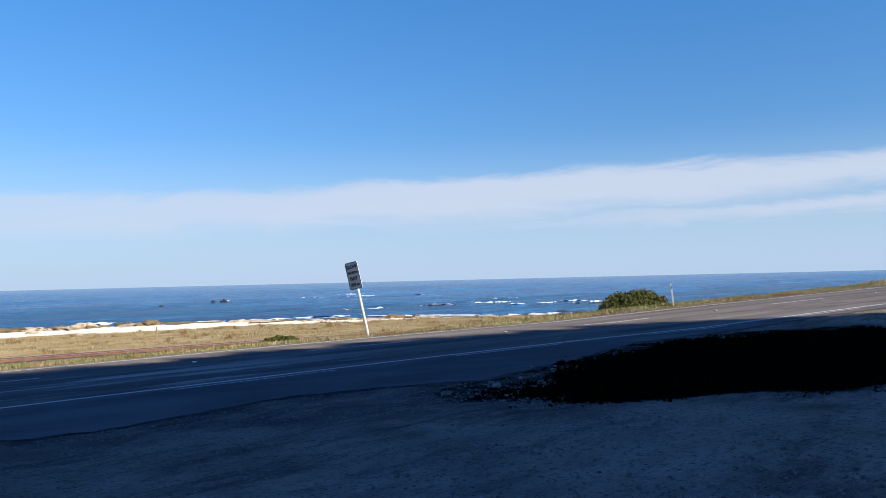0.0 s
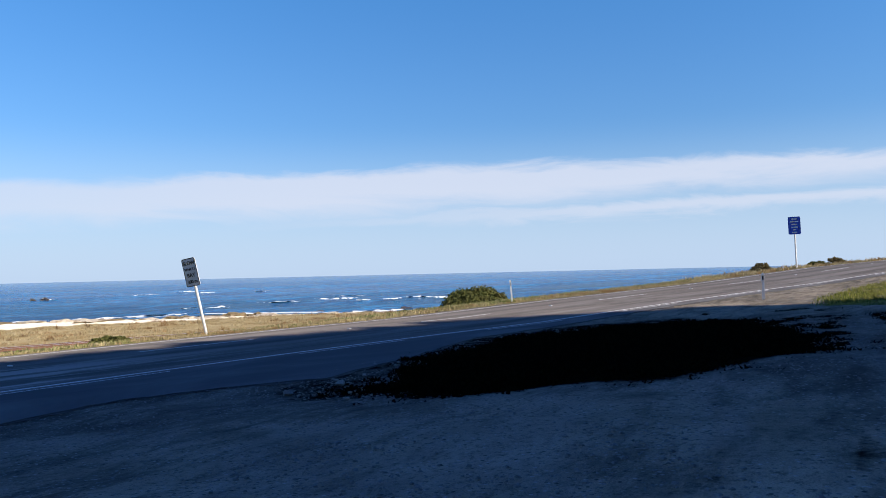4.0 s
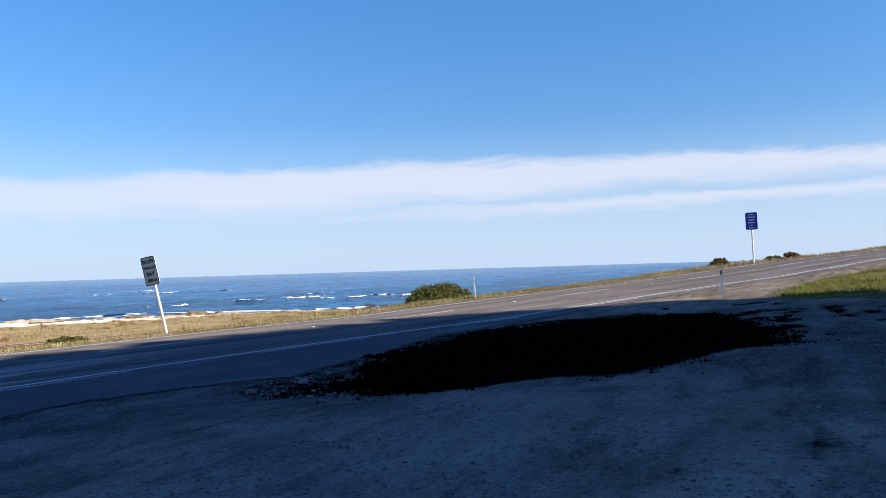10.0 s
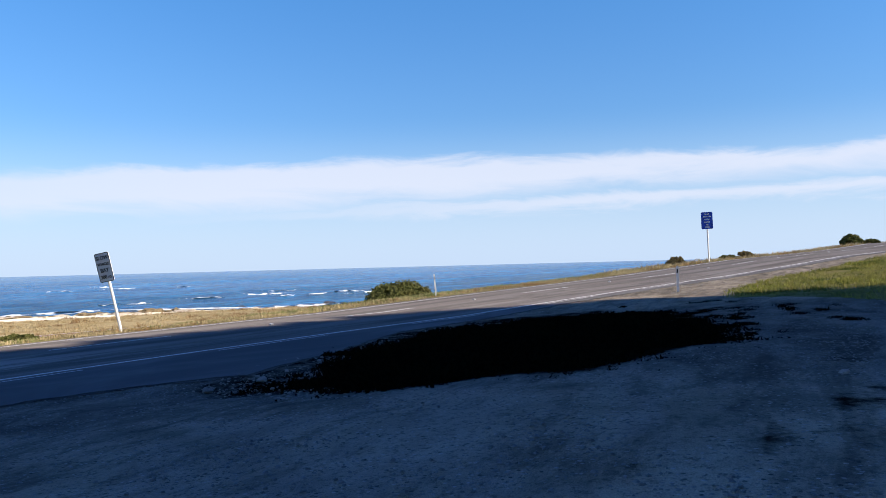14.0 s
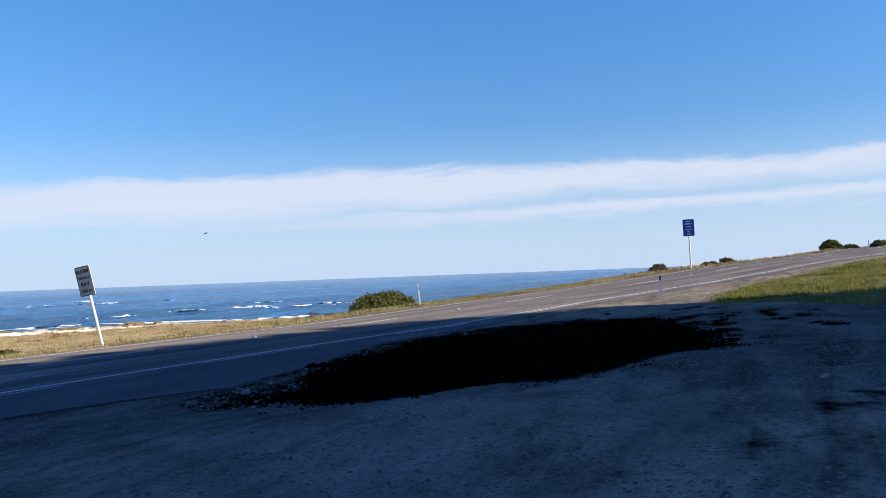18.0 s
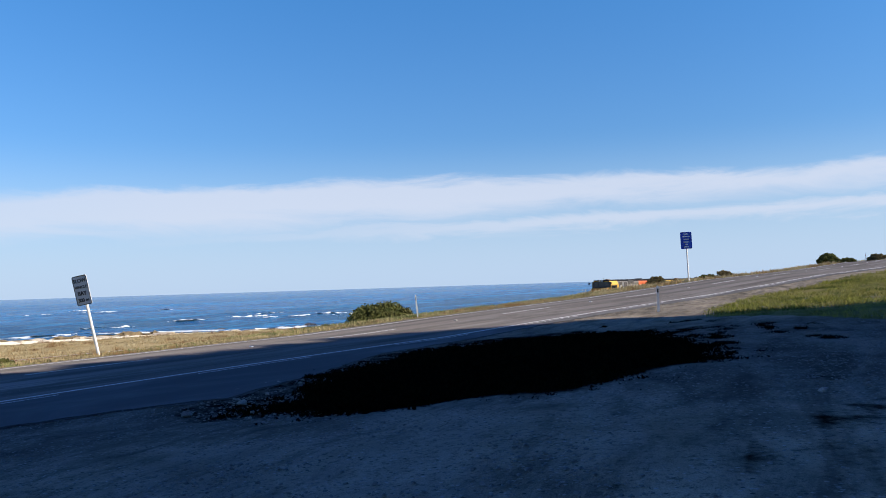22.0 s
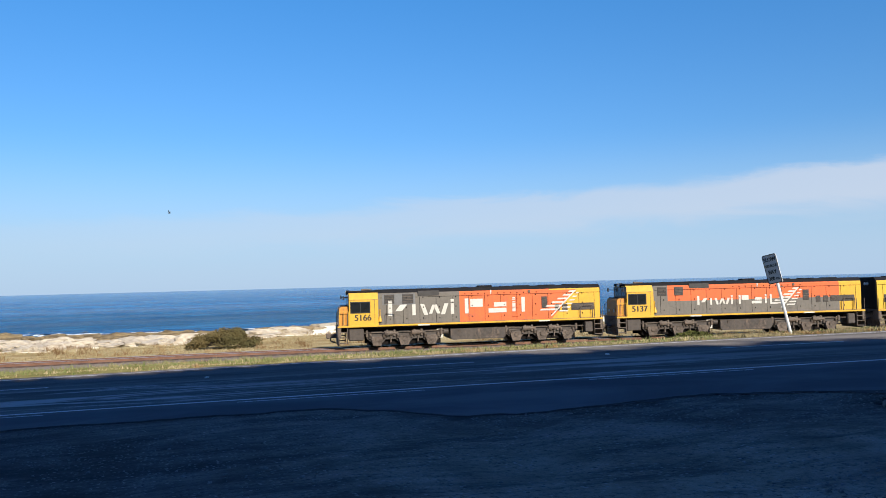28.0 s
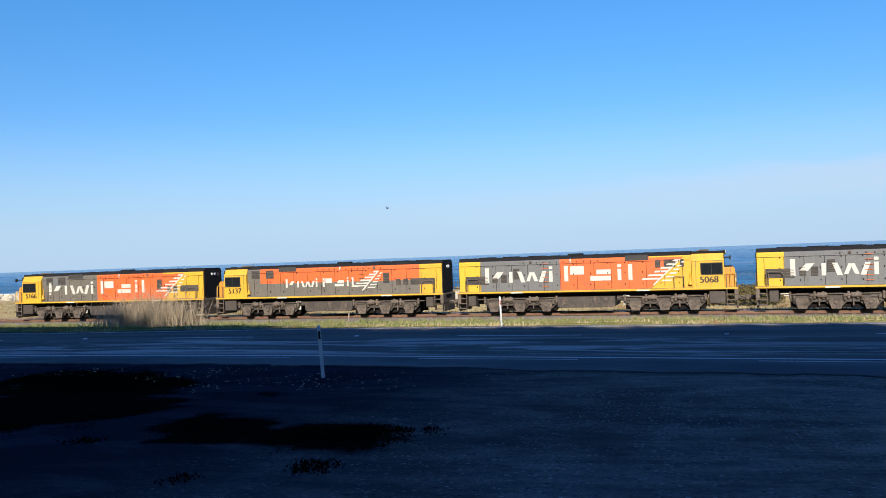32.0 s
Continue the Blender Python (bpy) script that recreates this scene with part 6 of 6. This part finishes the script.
def dark_mats():
    """Low dark mats of creeping plants on the gravel."""
    r = np.random.default_rng(21)

    def mat(name, label, blobs, count, leaf, lift):
        b = np.array(blobs, float)
        area = b[:, 2] * b[:, 3]
        k = r.choice(len(b), count, p=area / area.sum())
        a, q = r.uniform(0, 2 * np.pi, count), np.sqrt(r.uniform(0, 1, count))
        lx, ly = np.cos(a) * q * b[k, 2], np.sin(a) * q * b[k, 3]
        t = np.radians(b[k, 4])
        x, y = b[k, 0] + lx * np.cos(t) - ly * np.sin(t), b[k, 1] + lx * np.sin(t) + ly * np.cos(t)
        keep = 0.9 * lumps(x, y, 0.6, 40) + 0.5 * lumps(x, y, 1.7, 46) + 0.8 * (1 - q) + r.normal(0, 0.2, count) > -0.02
        x, y = x[keep], y[keep]
        q = q[keep]
        z = land(x, y)[0]
        n = len(x)
        p = np.stack([x, y, z + r.uniform(0.0, 1.0, n) * lift * (1.15 - q)], 1)
        return stuff(name, tufts(p, leaf, 0.07, 5, r, 1.3, leaf * 0.28), M["moss"], label, "ground cover")

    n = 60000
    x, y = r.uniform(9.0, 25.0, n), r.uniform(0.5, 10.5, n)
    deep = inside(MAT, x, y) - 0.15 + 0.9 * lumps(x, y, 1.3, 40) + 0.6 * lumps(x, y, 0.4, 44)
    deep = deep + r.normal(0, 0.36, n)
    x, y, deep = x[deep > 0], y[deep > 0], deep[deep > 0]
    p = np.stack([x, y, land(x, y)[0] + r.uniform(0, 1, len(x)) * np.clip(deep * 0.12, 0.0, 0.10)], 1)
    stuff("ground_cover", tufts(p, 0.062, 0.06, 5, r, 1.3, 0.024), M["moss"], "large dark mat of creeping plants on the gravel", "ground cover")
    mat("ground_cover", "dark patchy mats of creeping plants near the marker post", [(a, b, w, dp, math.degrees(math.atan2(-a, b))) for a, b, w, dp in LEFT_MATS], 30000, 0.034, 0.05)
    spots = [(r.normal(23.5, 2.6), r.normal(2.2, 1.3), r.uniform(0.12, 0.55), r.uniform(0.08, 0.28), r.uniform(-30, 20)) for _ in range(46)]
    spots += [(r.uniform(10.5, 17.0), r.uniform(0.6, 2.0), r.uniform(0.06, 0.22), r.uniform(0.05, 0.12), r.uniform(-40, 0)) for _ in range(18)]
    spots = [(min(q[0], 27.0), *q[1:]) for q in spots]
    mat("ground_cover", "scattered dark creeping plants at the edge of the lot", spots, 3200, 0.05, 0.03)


dark_mats()


def foam_mesh(path, width, seed, lumpy, cell=(0.5, 0.22), limit=0.0):
    """Broken white water along a path of x, y, s: a ragged, holed, low crest."""
    m = max(4, int(width / cell[1]))
    vs, fs = [], []
    n = len(path) - 1
    keep = np.zeros((n, m), bool)
    for i in range(n + 1):
        x, y, nx, ny, w = path[i]
        for j in range(m + 1):
            v = j / m - 0.5
            q = Vector((i * cell[0], j * cell[1], seed))
            h = lumpy * (1 - 4 * v * v) * max(0.1, 0.6 + 0.9 * noise.noise(q * 0.7)) + 0.04 * noise.noise(q * 3)
            vs.append((x + nx * v * width, y + ny * v * width, h))
            if i < n and j < m:
                g = noise.noise(Vector((i * cell[0] * 0.16, j * cell[1] * 0.55, seed))) + 0.75 * noise.noise(Vector((i * cell[0] * 0.55, j * cell[1] * 1.6, seed + 7))) + 0.4 * noise.noise(q * 2.0)
                keep[i, j] = g + 0.55 * w - 2.4 * v * v - 0.35 > limit
    for i in range(n):
        for j in range(m):
            if keep[i, j]:
                a = i * (m + 1) + j
                fs.append((a, a + m + 1, a + m + 2, a + 1))
    return Shape().add(vs, fs)


BREAKERS = []
for i, (x, y, ln, wd, hd, vx, vy) in enumerate((
        (172, 130, 13, 2.6, -30, -0.25, -0.45), (150, 116, 14, 2.2, -26, -0.15, -0.30), (206, 226, 14, 3.4, -15, -0.35, -0.60), (188, 233, 11, 3.0, -12, -0.35, -0.60),
        (108, 116, 10, 1.8, -22, -0.1, -0.25), (56, 122, 8, 1.5, -4, -0.05, -0.18), (-72, 168, 8, 1.5, 10, 0.0, -0.2),
        (-80, 207, 8, 1.8, 8, 0.0, -0.05), (152, 236, 6, 1.6, 0, 0.0, -0.05), (150, 92, 14, 1.8, -36, -0.1, -0.2), (225, 212, 8, 2.4, -20, -0.3, -0.5), (132, 120, 11, 2.0, -24, -0.05, -0.15), (144, 103, 13, 2.2, -32, -0.05, -0.1), (161, 101, 11, 2.8, -34, -0.05, -0.1), (236, 266, 15, 3.4, -12, -0.3, -0.5))):
    line = [(k * 0.5 - ln / 2, 0.5 * noise.noise(Vector((k * 0.12, i, 0))), 0.0, 1.0, math.sin(math.pi * k / (ln * 2)) ** 0.7) for k in range(int(ln * 2) + 1)]
    ob = tagged(part("breaking_wave", foam_mesh(line, wd, i * 3.7 + 1, 0.42, limit=0.02), M["foam"]), "low white breaking wave near the rocks", "wave", "breaking waves", "stuff")
    BREAKERS.append((ob, x, y, hd, vx, vy))


def surf():
    """The thin white line where the sea meets the shore."""
    path = []
    for k in range(int(250 / 0.7)):
        s = -118 + 0.7 * k
        x, y, th = along(TRACK, s, float(shore_out(s)) + 1.5 + 2.0 * noise.noise(Vector((s * 0.09, 4, 0))) + 0.8 * noise.noise(Vector((s * 0.4, 9, 0))))
        path.append((x, y, math.sin(th), math.cos(th), 0.75 + 0.5 * noise.noise(Vector((s * 0.05, 2, 0))) - (0.35 if s < -20 else 0.0)))
    ob = part("surf", foam_mesh(path, 5.0, 77.0, 0.35, (0.7, 0.35)), M["foam"])
    ob.location.z = SEA_Z + 0.12
    tagged(ob, "thin white line of surf along the shore", "surf", kind="stuff")


surf()


# ---------------------------------------------------------------- gulls
def gull(seed):
    g = thing("seabird", "dark gull gliding over the sea", "bird", group="gulls")
    b = Shape().tube((-0.24, 0, 0), (0.05, 0, 0.01), 0.03, 8, 0.075).tube((0.05, 0, 0.01), (0.24, 0, 0.03), 0.075, 8, 0.03)
    part("body", b, M["gull"], g)
    wings = []
    for s in (-1, 1):
        w = Shape()
        o = [(0.10, 0.0), (0.13, 0.30), (0.05, 0.66), (0.0, 0.68), (-0.04, 0.34), (-0.10, 0.0)]
        up = [(x, s * y, 0.012 + 0.10 * min(y, 0.3)) for x, y in o]
        dn = [(x, s * y, -0.006 + 0.10 * min(y, 0.3)) for x, y in o]
        n = len(o)
        w.add(up + dn, [tuple(range(n)), tuple(range(2 * n - 1, n - 1, -1))] + [(i, i + n, (i + 1) % n + n, (i + 1) % n) for i in range(n)])
        wings.append((part("wing", w, M["gull"], g), s))
    return g, wings


GULLS = [gull(0), gull(1)]


# ---------------------------------------------------------------- what moves
FRONT = [(0, 434), (10, 282), (20, 130.6), (22, 100.2), (23, 84.75), (24, 69.45), (25, 54.25), (26, 39.45), (26.5, 31.95), (28.5, 2.2), (29, -5.2), (30, -19.95), (31, -35.05), (32, -50.05)]


def motions():
    times = [0, 3, 6, 9, 12, 15, 18] + list(np.arange(20, 32.01, 0.5))
    for k, (root, wheels) in enumerate(TRAIN):
        rows = []
        for t in times:
            s = np.interp(t, [a for a, _ in FRONT], [b for _, b in FRONT]) + 17.9 * k + 8.45
            xa, ya, _ = along(TRACK, s - 4.4)
            xb, yb, _ = along(TRACK, s + 4.4)
            za, zb = float(rail_rise(s - 4.4)), float(rail_rise(s + 4.4))
            rows.append((float(t), pose((xa + xb) / 2, (ya + yb) / 2, RAIL_TOP + (za + zb) / 2, 0, -math.degrees(math.atan2(zb - za, 8.8)), math.degrees(math.atan2(yb - ya, xb - xa)))))
        walk(root, rows)
        turn = 14.8 / 0.475 * 57.296
        spins = [0.0, 20.9] + list(np.arange(21.0, 32.01, 1 / 22.0))
        for wo, x in wheels:
            walk(wo, [(float(t), pose(x, 0, 0.475) @ pose(0, 0, 0, 0, -turn * max(0.0, t - 21.0), 0)) for t in spins])
    for ob, x, y, hd, vx, vy in BREAKERS:
        walk(ob, [(float(t), pose(x + vx * (t - 16), y + vy * (t - 16), SEA_Z + 0.10 + 0.12 * math.sin(t * 0.7 + x), 0, 0, hd)) for t in range(0, 33, 2)])
    bird = [(0, 4, 4), (12, 8, 4.2), (20, 12, 4.6), (25, 15.5, 4.9), (26, 11.9, 5.08), (26.5, 8.6, 5.66), (28.5, -2.9, 5.09), (29, -5.8, 4.93), (30, -11.2, 4.74), (31, -16.4, 4.2), (32, -21.2, 3.52)]
    second = [(0, 8, 3), (10, 25, 3.2), (14, 34, 3.3), (19, 50.4, 3.45), (21, 46, 3.9), (21.8, 37, 4.5), (23, 12, 5), (25, -45, 7), (28, -120, 10), (32, -170, 15)]
    for (g, wings), keys, far in ((GULLS[0], bird, 135.0), (GULLS[1], second, 120.0)):
        rows = []
        for t, a, e in keys:
            r = far * math.cos(radians(e))
            rows.append((float(t), pose(r * math.sin(radians(a)), r * math.cos(radians(a)), far * math.sin(radians(e)), 8, 0, 165)))
        walk(g, rows)
        for w, s in wings:
            walk(w, [(0.4 * i, pose(0, 0, 0, s * (12 + 24 * math.sin(i * 1.9)), 0, 0)) for i in range(81)])


motions()
